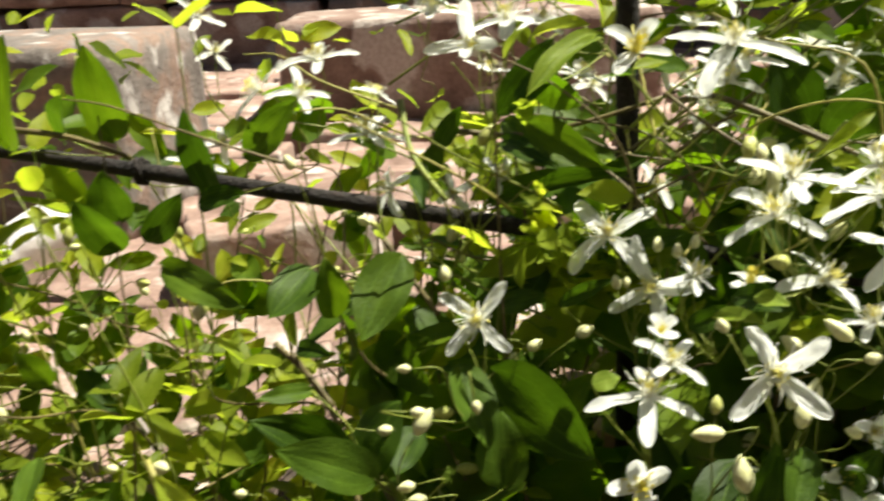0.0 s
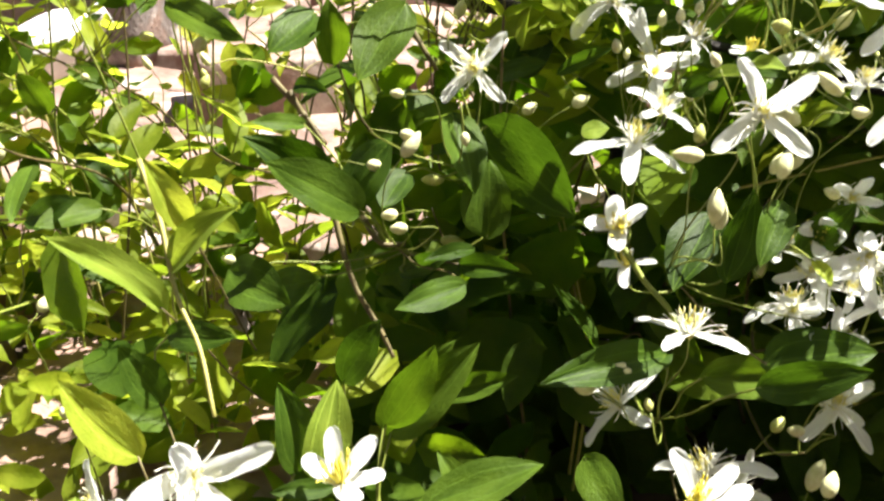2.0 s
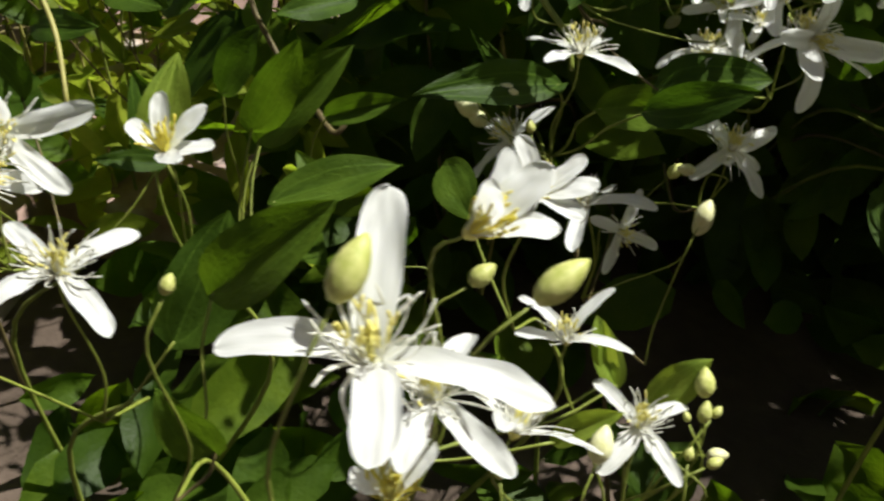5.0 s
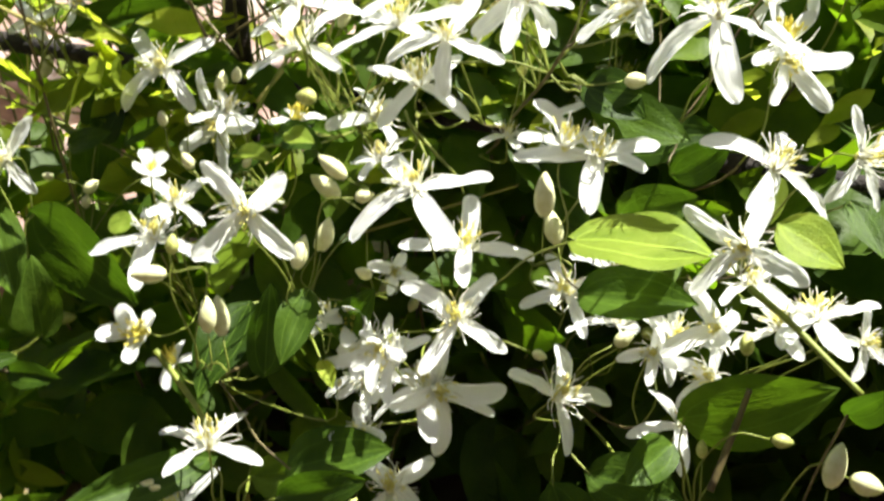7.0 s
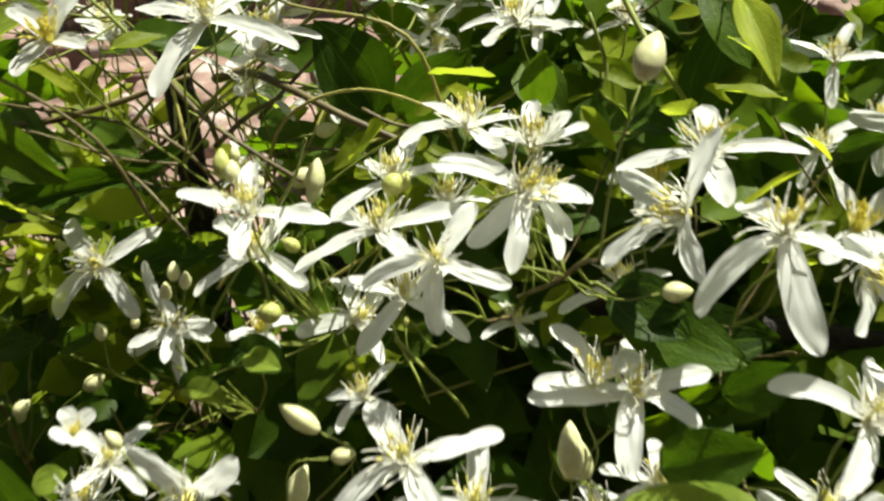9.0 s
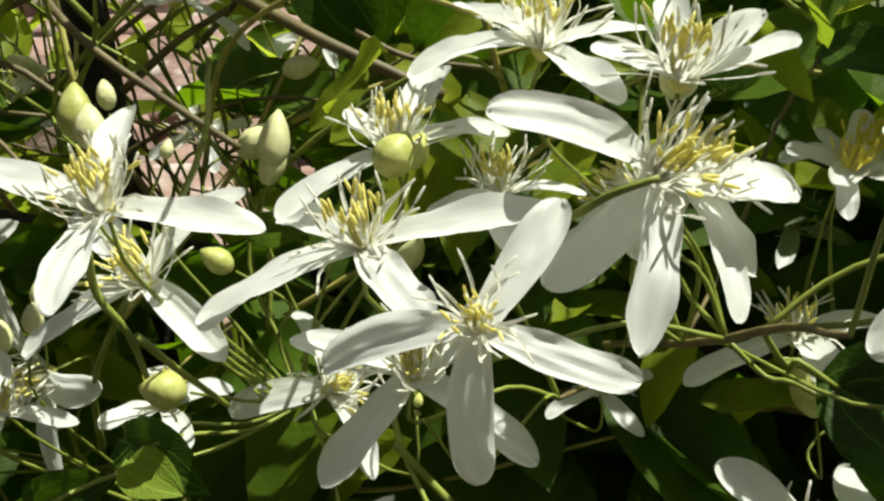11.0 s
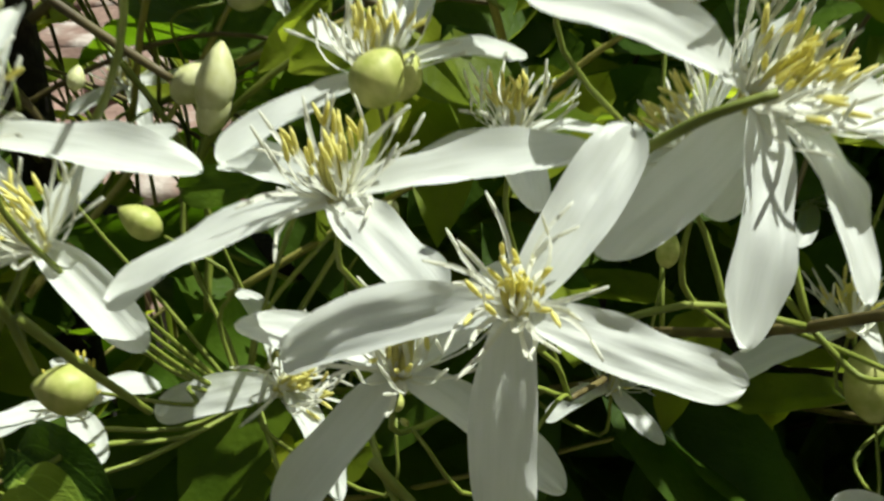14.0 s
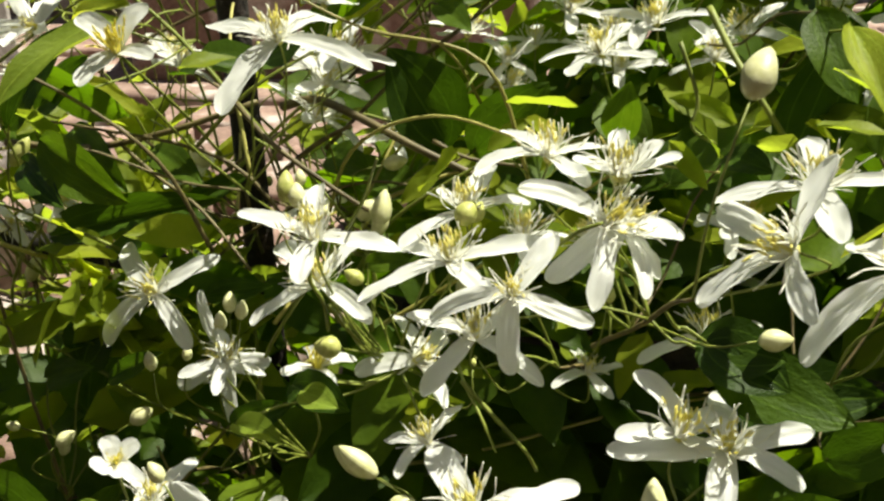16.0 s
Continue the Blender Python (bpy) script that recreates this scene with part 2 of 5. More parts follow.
# ---------------------------------------------------------------- low iron fence
def fence():
    root = empty("iron_fence", pose(0, 0, 0))
    tagged(root, "low garden fence of thin dark rusty iron rods", "fence")
    way = Vector((0.192, -0.047, -0.018))
    start = Vector((0.066, 0.333, 0.204))
    line = [start - way * 4.2, start - way * 2.0, start - way * 1.0, start, start + way * 1.2, start + way * 2.6]
    v, f = [], []
    tube(v, f, smooth_line(line, 12), [0.0034 + 0.00015 * math.sin(i * 2.1) + 0.00012 * math.sin(i * 5.3) for i in range(61)], 10)
    part("rail", mesh_of("rail", v, f, [IRON]), root)
    for k in (-4.0, 0.0, 2.4):
        foot = start + way * k + Vector((0.004, 0.007, 0))
        v, f = [], []
        tube(v, f, [(foot.x, foot.y, -0.02), (foot.x + 0.001, foot.y, 0.15), (foot.x, foot.y + 0.001, 0.30), (foot.x, foot.y, 0.46)],
             [0.0042, 0.0042, 0.0041, 0.004], 10)
        part("post", mesh_of("post", v, f, [IRON]), root)
    knot = start - way * 1.02
    v, f = [], []
    turns = [knot + way * (0.006 * i / 8) + Vector((0, math.sin(i * 1.2) * 0.0052, math.cos(i * 1.2) * 0.0052)) for i in range(30)]
    tube(v, f, turns, [0.0011] * 30, 5)
    part("wire_tie", mesh_of("wire_tie", v, f, [IRON]), root, label="rusty wire tie wound round the rail")
    return root


fence()


# ---------------------------------------------------------------- flowers, buds, leaves
def petal_mesh(seed):
    """One sepal, 1 long along x, its inner face up; the tip lies at (1, 0, 0)."""
    r = random.Random(seed)
    rows, cols = 20, 11
    arch, cup, twist, bend = r.uniform(0.03, 0.13), r.uniform(0.01, 0.09), r.uniform(-0.3, 0.3), r.uniform(-0.05, 0.05)
    width = r.uniform(0.124, 0.156)
    notch, crimp, ruffle = r.uniform(0.0, 0.03), r.uniform(0.002, 0.009), r.uniform(0.0, 0.03)
    verts = []
    for i in range(rows):
        t = math.sin(i / (rows - 1) * math.pi / 2) ** 0.9
        w = width * (0.46 + 0.54 * math.sin(min(t * 1.9, 1.0) * math.pi / 2)) * (1.03 - 0.10 * t)
        if t > 0.70:
            w *= max(0.0, 1 - ((t - 0.70) / 0.30) ** 2.6) ** 0.5 * 0.98 + 0.02
        for j in range(cols):
            s = 2 * j / (cols - 1) - 1
            x = t * (1 - notch * (1 - abs(s)) * t ** 10)
            y = s * w + bend * t * (1 - t) * 4
            z = arch * 4 * t * (1 - t) * (1 - 0.5 * t) + cup * s * s * (0.4 + 0.6 * t) * (1 - 0.8 * t ** 6)
            z += twist * t * s * w * 0.6 - crimp * math.cos(s * 9.0) * math.sin(t * math.pi) + 0.026 * noise.noise(Vector((t * 4, s * 2, seed))) + 0.010 * noise.noise(Vector((t * 9, s * 4, seed + 5)))
            z += ruffle * s ** 3 * math.sin(t * 11 + seed) * min(1, t * 2)
            verts.append((x, y, z))
    me = mesh_of("petal", verts, grid_faces(rows, cols), [PETAL])
    return me


def stamen_mesh(seed, young):
    r = random.Random(seed)
    v, f, slots = [], [], []
    count = 30 if young else 46
    for k in range(count):
        a = k * 2.39996 + r.uniform(-0.3, 0.3)
        u = (k + 0.5) / count
        lean = (0.06 + 0.62 * u) if young else (0.10 + 1.12 * u ** 1.1)
        lean += r.uniform(-0.12, 0.12)
        long = (0.36 + 0.05 * u + r.uniform(-0.05, 0.04)) if young else (0.25 + 0.27 * u ** 0.7 + r.uniform(-0.07, 0.05))
        curl = r.uniform(-0.45, 0.2) if not young else r.uniform(-0.3, 0.0)
        swing = r.uniform(-0.5, 0.5)
        pts = []
        for i in range(6):
            t = i / 5
            ang, way_round = lean + curl * t * t, a + swing * t * t
            out = Vector((math.cos(way_round), math.sin(way_round), 0))
            pts.append(out * (0.04 + long * t * math.sin(ang)) + Vector((0, 0, long * t * math.cos(ang))))
        n0 = len(f)
        ribbon(v, f, pts, Vector((-math.sin(a), math.cos(a), r.uniform(-0.5, 0.5))), [0.015, 0.0135, 0.0140, 0.0155, 0.0160, 0.013])
        slots += [1 if young else 0] * (len(f) - n0)
        way = (pts[-1] - pts[-2]).normalized()
        n0 = len(f)
        la = 0.085
        ripe = young or u < 0.55
        girth = 1.0 if ripe else 0.72
        tube(v, f, [pts[-1] - way * 0.06, pts[-1] - way * 0.03, pts[-1] + way * la * 0.4, pts[-1] + way * la * 0.8], [0.0105 * girth, 0.0150 * girth, 0.0140 * girth, 0.006], 6)
        slots += [1 if ripe else 0] * (len(f) - n0)
    return mesh_of("stamen_tuft", v, f, [FILAMENT, YOUNG_ANTHER if young else ANTHER], slots)


def pistil_mesh(seed):
    r = random.Random(seed)
    v, f = [], []
    for k in range(9):
        a, lean = k * 2.39996, 0.06 + 0.035 * k
        out = Vector((math.cos(a), math.sin(a), 0))
        h = 0.30 + r.uniform(-0.06, 0.05)
        pts = [out * (0.02 + h * t * math.sin(lean * (1 - 0.3 * t))) + Vector((0, 0, h * t)) for t in (0, 0.25, 0.5, 0.75, 1.0)]
        tube(v, f, pts, [0.030, 0.032, 0.026, 0.020, 0.010], 5)
    tube(v, f, [(0, 0, -0.09), (0, 0, -0.04), (0, 0, 0.0), (0, 0, 0.05)], [0.03, 0.07, 0.085, 0.05], 8)
    return mesh_of("pistil", v, f, [STYLE])


PETALS = [petal_mesh(k) for k in range(10)]
STAMENS = {"open": [stamen_mesh(k, False) for k in range(6)], "young": [stamen_mesh(40 + k, True) for k in range(4)]}
PISTILS = [pistil_mesh(k) for k in range(4)]
LABELS = {"open": "white open clematis flower with splayed cream stamens",
          "young": "half-open white clematis flower with a yellow centre"}
heads = []


def flower(state, at, turn, size, petals, tuft=1.0):
    """A flower head; petals gives each one's bearing and rise in degrees, and its length where it differs from size."""
    k = len(heads)
    m = pose(*at, *turn)
    root = empty("clematis_flower", m)
    label = LABELS[state] if len(petals) == 4 or state == "young" else "white clematis flower with five petals, fully open"
    tagged(root, label, "flower", "clematis flowers on the vine")
    for i, (bearing, rise, *longer) in enumerate(petals):
        reach = size * (longer[0] if longer else 1.0)
        local = pose(0, 0, 0, 0, 0, bearing) @ pose(0, 0, 0, 0, -rise, 0) @ Matrix.Diagonal((reach, size * (1.4 if state == "young" else 1.0), reach, 1))
        part("petal", PETALS[(k * 3 + i * 7) % len(PETALS)], root, local)
    s = min(max(size, 0.0082), 0.0140) if state == "open" else min(max(size, 0.0050), 0.0165) * 1.3
    s *= tuft
    part("stamen_tuft", STAMENS[state][k % len(STAMENS[state])], root, Matrix.Diagonal((s, s, s, 1)), "cream filaments with yellow anthers")
    part("pistil", PISTILS[k % len(PISTILS)], root, Matrix.Diagonal((s, s, s, 1)))
    heads.append((root, m, Vector(at), m.to_3x3() @ Vector((0, 0, 1)), "flower"))


def bud_mesh(seed, mat):
    r = random.Random(seed)
    v, f = [], []
    rows, cols = 10, 12
    for i in range(rows):
        t = i / (rows - 1)
        w = 0.27 * math.sin(math.pi * min(1, t * 0.96 + 0.03) ** 0.82) ** 0.75 + 0.012
        for j in range(cols):
            a = 2 * math.pi * j / cols
            g = 1 - 0.10 * (0.5 + 0.5 * math.cos(4 * a)) ** 6 * math.sin(math.pi * t)
            v.append((t, math.cos(a) * w * g, math.sin(a) * w * g))
    for i in range(rows - 1):
        for j in range(cols):
            a, b = i * cols + j, i * cols + (j + 1) % cols
            f.append((a, a + cols, b + cols, b))
    f.append(tuple(range(cols)))
    f.append(tuple((rows - 1) * cols + j for j in reversed(range(cols))))
    return mesh_of("bud_body", v, f, [mat])


BUDS = {"cream": [bud_mesh(k, BUD) for k in range(3)], "green": [bud_mesh(k, GREEN_BUD) for k in range(3)]}


def along(base, tip, roll=0.0, up=(0, 0, 1)):
    """A pose at base whose x runs to tip and whose z leans towards up."""
    x = (Vector(tip) - Vector(base)).normalized()
    z = Vector(up) - x * x.dot(Vector(up))
    z = z.normalized() if z.length > 1e-4 else x.orthogonal().normalized()
    m = Matrix((x, z.cross(x), z)).transposed().to_4x4()
    return Matrix.Translation(base) @ m @ pose(0, 0, 0, roll, 0, 0)


def bud(base, tip, tone="cream", plump=0.0):
    m = along(base, tip)
    root = empty("clematis_bud", m)
    tagged(root, "closed creamy white clematis bud on a thin stalk" if tone == "cream" else "small closed green-yellow clematis bud on a stalk",
           "bud", "clematis buds on the vine")
    length = (Vector(tip) - Vector(base)).length
    wide = plump or (0.92 if length > 0.007 else 1.2)
    part("bud_body", BUDS[tone][len(heads) % 3], root, Matrix.Diagonal((length, length * wide, length * wide, 1)))
    heads.append((root, m, Vector(base), m.to_3x3() @ Vector((1, 0, 0)), "bud"))


def leaf_shape(seed, rows=13, cols=9):
    """A leaf blade 1 long and 1 wide, with three sunken veins and a drooping tip."""
    r = random.Random(seed)
    fold, droop, wave, side = r.uniform(0.02, 0.10), r.uniform(0.05, 0.28), r.uniform(0.01, 0.035), r.uniform(-0.08, 0.08)
    verts = []
    for i in range(rows):
        t = i / (rows - 1)
        w = 0.5 * t ** 0.62 * (1 - t) ** 0.92 / 0.3555 + 0.003
        for j in range(cols):
            s = 2 * j / (cols - 1) - 1
            y = s * w + side * math.sin(math.pi * t)
            vein = math.exp(-((abs(s) - 0.5) / 0.10) ** 2) * 0.012 + math.exp(-(s / 0.10) ** 2) * 0.022
            z = fold * abs(s) * w * 2 - droop * t * t + droop * t - vein * math.sin(math.pi * min(1, t * 1.05))
            z += wave * math.sin(t * 9 + seed) * s + 0.02 * noise.noise(Vector((t * 3, s * 2, seed * 1.7)))
            verts.append((t - 0.06 * abs(s) * (1 - t) * (1 if t < 0.3 else 0), y, z))
    return verts, grid_faces(rows, cols)


def leaf_mesh(seed, mat):
    v, f = leaf_shape(seed)
    v = [Vector(p) for p in v]
    return mesh_of("leaf", v, f, [mat])


LEAVES = {"mature": [leaf_mesh(k, MATURE) for k in range(8)], "young": [leaf_mesh(20 + k, YOUNG) for k in range(5)]}
vine = tagged(empty("clematis_vine", pose(0, 0, 0)), "sprawling green clematis vine, densely leafy, climbing the iron fence", "vine")
leaf_bases = []


def leaf(base, tip, width, roll, tone="mature"):
    m = along(base, tip, roll, (0.0, -0.80, 0.60) if tone == "mature" else (0.0, -0.55, 0.85))
    length = (Vector(tip) - Vector(base)).length
    k = len(leaf_bases)
    shapes = LEAVES[tone]
    part("leaf", shapes[k % len(shapes)], vine, m @ Matrix.Diagonal((length, width * 1.12, length, 1)))
    leaf_bases.append((Vector(base), (Vector(base) - Vector(tip)).normalized()))


def twig(radius, tone, *points):
    line = smooth_line(points, 5)
    v, f = [], []
    tube(v, f, line, [radius * (1.1 - 0.35 * i / len(line)) for i in range(len(line))], 7)
    part("stem", mesh_of("stem", v, f, [{"green": STALK, "brown": TWIG, "yellow": SHOOT}[tone]]), vine)



# flowers
flower("open", (0.0231, 0.2581, 0.2050), (-56, -29, 152), 0.0137, ((5, 5), (90, 10), (175, 5), (271, 7)))
flower("open", (0.0688, 0.2291, 0.1958), (-11, -9, -176), 0.0167, ((3, -23), (85, -12), (181, -20), (270, -11)))
flower("open", (0.0958, 0.2116, 0.2112), (-61, -46, 164), 0.0161, ((-6, 31), (90, 19), (186, 24), (270, 39)))
flower("young", (0.0712, 0.2267, 0.2144), (28, -8, 40), 0.0105, ((0, 38, 0.54), (92, 42, 0.52), (184, 40, 0.54), (272, 34, 0.55)), 0.45)
flower("open", (0.0745, 0.2309, 0.2040), (-6, -18, 147), 0.0110, ((2, 4), (91, 11), (174, 4), (272, 9)))
flower("open", (0.0613, 0.2816, 0.2227), (-38, -30, 132), 0.0164, ((0, -4), (94, -10), (179, -6), (266, -10)))
flower("open", (0.0753, 0.2849, 0.2053), (-75, 24, 158), 0.0166, ((14, 9), (89, 13), (166, 14), (270, 12)))
flower("young", (0.0998, 0.2644, 0.2128), (-8, -9, -147), 0.0090, ((13, 5), (88, 1), (178, 6), (260, -2)))
flower("young", (0.0673, 0.2170, 0.1765), (-51, 16, 179), 0.0123, ((2, 48), (84, 46), (188, 51), (266, 64)))
flower("open", (0.0853, 0.1949, 0.1594), (5, 1, 153), 0.0147, ((-1, -3), (89, 2), (182, -3), (271, 2)))
flower("open", (0.0720, 0.2085, 0.1280), (-38, 9, 122), 0.0141, ((0, 1), (90, -4), (182, 1), (268, -4)))
flower("young", (0.0818, 0.1328, 0.1568), (-32, 5, -171), 0.0098, ((45, -17, 0.68), (155, -11, 0.98), (189, 4, 1.16), (215, 14, 1.11), (289, 23, 1.09)))
flower("young", (0.0758, 0.0791, 0.1805), (-35, -15, -121), 0.0112, ((144, 41, 0.95), (197, 54, 1.11), (236, 46, 0.98), (356, 62, 0.99)), 0.95)
flower("open", (0.0703, 0.0511, 0.1821), (-7, 5, -171), 0.0180, ((95, 19, 1.00), (171, -10, 1.00), (266, 30, 1.00), (358, 3, 0.83)))
flower("open", (0.0909, 0.1076, 0.1450), (4, 5, -171), 0.0100, ((175, -9, 1.11), (209, 40, 1.16), (336, 35, 1.04), (356, 6, 0.84)))
flower("open", (0.0852, 0.0826, 0.1468), (29, -5, 162), 0.0127, ((0, 12), (90, 13), (180, 13), (270, 12)))
flower("open", (0.1041, 0.0979, 0.1386), (-6, -10, 138), 0.0109, ((-4, -6), (103, -9), (175, -11), (266, -9)))
flower("young", (0.0715, 0.0624, 0.1513), (-17, 1, -162), 0.0112, ((23, 58, 0.99), (220, 33, 0.79), (257, 6, 1.00), (295, 32, 0.87)))
flower("open", (0.0753, 0.0625, 0.1686), (-11, 5, -171), 0.0128, ((77, 15, 1.00), (135, -9, 1.00), (249, -13, 1.00), (310, -9, 1.01)))
flower("young", (0.0148, 0.1280, 0.1551), (-17, 5, -171), 0.0105, ((120, 29, 1.00), (187, 5, 0.85), (221, 28, 1.06), (278, 38, 1.03), (329, 22, 0.83)))
flower("open", (-0.0143, 0.1227, 0.1564), (-35, -62, 174), 0.0179, ((11, 52), (74, 31), (194, 38), (260, 31)))
flower("open", (-0.0266, 0.1137, 0.1537), (-58, -49, 123), 0.0096, ((0, 10), (86, 5), (184, 3), (269, 11)))
flower("open", (-0.0130, 0.1131, 0.1533), (55, -61, 111), 0.0146, ((0, 8), (101, 10), (178, 3), (261, 5)))
flower("open", (0.0091, 0.0981, 0.1473), (-6, -15, 150), 0.0147, ((1, -6), (94, 2), (179, -5), (267, 2)))
flower("open", (0.1259, 0.2055, 0.1368), (-14, -13, 133), 0.0143, ((-1, -16), (97, -6), (176, -18), (269, -4)))
flower("open", (0.1194, 0.2400, 0.1472), (-9, 2, 91), 0.0143, ((11, -10), (93, -16), (170, -13), (266, -8)))
flower("young", (0.0706, 0.2248, 0.1623), (-15, -17, 83), 0.0082, ((3, -6), (86, 5), (182, -6), (268, 6)))
flower("open", (0.0929, 0.1846, 0.1263), (-6, 22, 161), 0.0169, ((-21, -8), (98, -9), (189, -11), (274, -19)))
flower("open", (0.1029, 0.1955, 0.1143), (-64, -27, -157), 0.0118, ((3, 13), (87, 5), (180, 9), (270, 9)))
flower("open", (0.1195, 0.2379, 0.1485), (-82, -63, 150), 0.0111, ((4, 53), (92, 44), (178, 46), (266, 40)))
flower("open", (0.1356, 0.2078, 0.1660), (5, 12, 175), 0.0170, ((-3, -26), (97, -17), (176, -31), (270, -15)))
flower("open", (0.1334, 0.2094, 0.2171), (-17, -10, 115), 0.0181, ((0, -8), (93, -16), (180, -11), (267, -16)))
flower("open", (0.1250, 0.2342, 0.2138), (-12, -13, 54), 0.0102, ((0, 3), (97, -2), (188, 3), (256, -1)))
flower("open", (0.1448, 0.2220, 0.1963), (-17, -4, 176), 0.0162, ((3, -1), (90, 11), (176, -1), (271, 10)))
flower("open", (0.1422, 0.2056, 0.1863), (-28, -14, 146), 0.0152, ((2, 10), (93, -3), (174, 10), (270, -5)))
flower("open", (0.1284, 0.2084, 0.1743), (-34, 35, 159), 0.0124, ((-3, 13), (86, 6), (179, 9), (278, 7)))
flower("open", (0.1370, 0.2079, 0.1666), (-77, -8, -155), 0.0174, ((-1, 28), (92, 4), (179, 26), (270, 17)))
flower("open", (0.1644, 0.1960, 0.1718), (-26, -28, -166), 0.0145, ((-3, 8), (94, 0), (186, 10), (263, 3)))
flower("open", (0.2019, 0.2251, 0.1418), (-5, -19, -171), 0.0164, ((15, -14), (77, -15), (169, -8), (278, -6)))
flower("open", (0.2065, 0.2179, 0.1624), (-59, -2, 129), 0.0131, ((10, 31), (86, 41), (184, 40), (261, 32)))
flower("open", (0.2069, 0.2204, 0.1749), (-50, 35, 179), 0.0168, ((-1, 30), (97, 69), (174, 66), (270, 44)))
flower("open", (0.2272, 0.2126, 0.1824), (3, 6, 119), 0.0195, ((16, -4), (108, -3), (151, -4), (265, 0)))
flower("open", (0.1844, 0.2291, 0.1708), (12, 14, -168), 0.0143, ((0, 11), (90, 11), (180, 12), (270, 12)))
flower("open", (0.1994, 0.1879, 0.2135), (-63, -18, 134), 0.0148, ((0, 21), (83, 27), (187, 12), (270, 36)))
flower("open", (0.2089, 0.2058, 0.2230), (-12, -29, 159), 0.0166, ((3, -15), (85, -5), (183, -14), (270, -5)))
flower("open", (0.1749, 0.2251, 0.2181), (-28, -2, 180), 0.0172, ((2, -1, 1.14), (78, 1, 1.00), (122, 34, 1.01), (191, 8, 0.85), (261, -25, 1.00)))
flower("open", (0.1672, 0.2248, 0.2210), (-13, -5, -168), 0.0150, ((19, 18, 1.00), (205, -10, 1.00), (312, 35, 0.85)))
flower("open", (0.1043, 0.2551, 0.2359), (-25, 7, 148), 0.0150, ((48, -3, 1.05), (159, -14, 1.00), (252, 1, 1.00), (340, 14, 1.01)))
flower("open", (0.1054, 0.2459, 0.2487), (-13, 2, 167), 0.0158, ((103, 4, 1.00), (186, -12, 0.97), (286, 7, 0.99), (360, 19, 0.92)))
flower("open", (0.1293, 0.2472, 0.2434), (-12, 3, 161), 0.0168, ((33, -12, 1.08), (134, 8, 0.99), (203, 0, 1.13), (329, -13, 1.01)))
flower("open", (0.1401, 0.2288, 0.2450), (-39, 1, 176), 0.0138, ((2, -31, 1.21), (88, -34, 0.96), (166, -19, 1.02), (238, 1, 0.94)), 0.72)
flower("open", (0.1333, 0.2461, 0.2290), (-18, -1, -176), 0.0150, ((39, -29, 0.97), (146, -20, 1.03), (221, 8, 0.98), (344, 10, 0.88)))
flower("open", (0.1206, 0.2673, 0.2129), (-51, -11, -137), 0.0150, ((75, 30, 1.00), (204, -15, 1.00), (255, -30, 0.99), (349, -42, 0.90)))
flower("open", (0.1564, 0.2428, 0.2515), (-42, -9, -149), 0.0172, ((30, -38, 0.82), (61, -7, 1.00), (153, 22, 0.70), (334, 1, 1.00)))
flower("open", (0.1596, 0.2464, 0.2494), (-32, -10, -146), 0.0150, ((37, -46, 0.58), (77, -5, 1.00), (113, -15, 0.73), (147, 18, 0.71)))
flower("open", (0.1564, 0.2517, 0.2454), (-47, 20, 93), 0.0120, ((8, 0), (90, 6), (171, 0), (270, 5)))
flower("open", (0.1813, 0.2719, 0.2156), (-5, 3, 163), 0.0158, ((28, -14, 0.99), (104, 14, 1.00), (202, 4, 0.74)))
flower("open", (0.1475, 0.2600, 0.2586), (-1, -4, -170), 0.0152, ((103, -4, 1.00), (174, 11, 0.72), (294, 4, 1.01), (355, -13, 0.92)))
flower("open", (0.1589, 0.2480, 0.2586), (-11, -1, 179), 0.0140, ((191, 15, 0.80), (205, 30, 0.68), (266, 7, 1.01), (348, 16, 0.61)))
flower("open", (0.1880, 0.2331, 0.2606), (-6, -12, 82), 0.0163, ((0, 1), (91, -5), (183, 0), (266, -4)))
flower("open", (0.1812, 0.2217, 0.2547), (-62, -13, 102), 0.0160, ((14, 13), (86, 26), (170, 10), (270, 15)))
flower("open", (0.1955, 0.2146, 0.2533), (-10, -15, 96), 0.0196, ((0, -24), (94, -40), (176, -33), (269, -36)))
flower("open", (0.2145, 0.2262, 0.2415), (-96, -54, -165), 0.0157, ((8, 25), (90, 50), (183, 36), (259, 56)))
flower("open", (0.2294, 0.2126, 0.2232), (-47, -63, -179), 0.0144, ((8, 13), (98, -10), (177, -1), (257, -9)))
flower("open", (0.2367, 0.2549, 0.2554), (13, -64, 36), 0.0152, ((0, 28), (99, 22), (184, 51), (257, 29)))
flower("open", (0.1429, 0.2597, 0.2431), (0, -1, 179), 0.0120, ((7, -14, 0.69), (94, -8, 1.00), (179, -2, 0.78)))
flower("open", (0.1317, 0.2618, 0.2475), (0, -1, 179), 0.0150, ((34, -17, 1.00), (183, 7, 0.84), (250, 21, 1.00), (340, 35, 0.47)))
flower("young", (0.0675, 0.2655, 0.2790), (-38, -3, 179), 0.0105, ((60, 4), (152, 20), (238, 24), (325, 16)))
flower("open", (0.0950, 0.2795, 0.2784), (-21, -11, 155), 0.0206, ((-5, -10), (88, -16), (186, -8), (272, -20)))
flower("open", (0.0985, 0.3107, 0.2629), (-12, -27, 154), 0.0125, ((0, 13), (91, 14), (179, 14), (270, 13)))
flower("open", (0.1615, 0.3050, 0.2693), (-14, 8, 144), 0.0154, ((10, -1), (92, 5), (168, -1), (270, 4)))
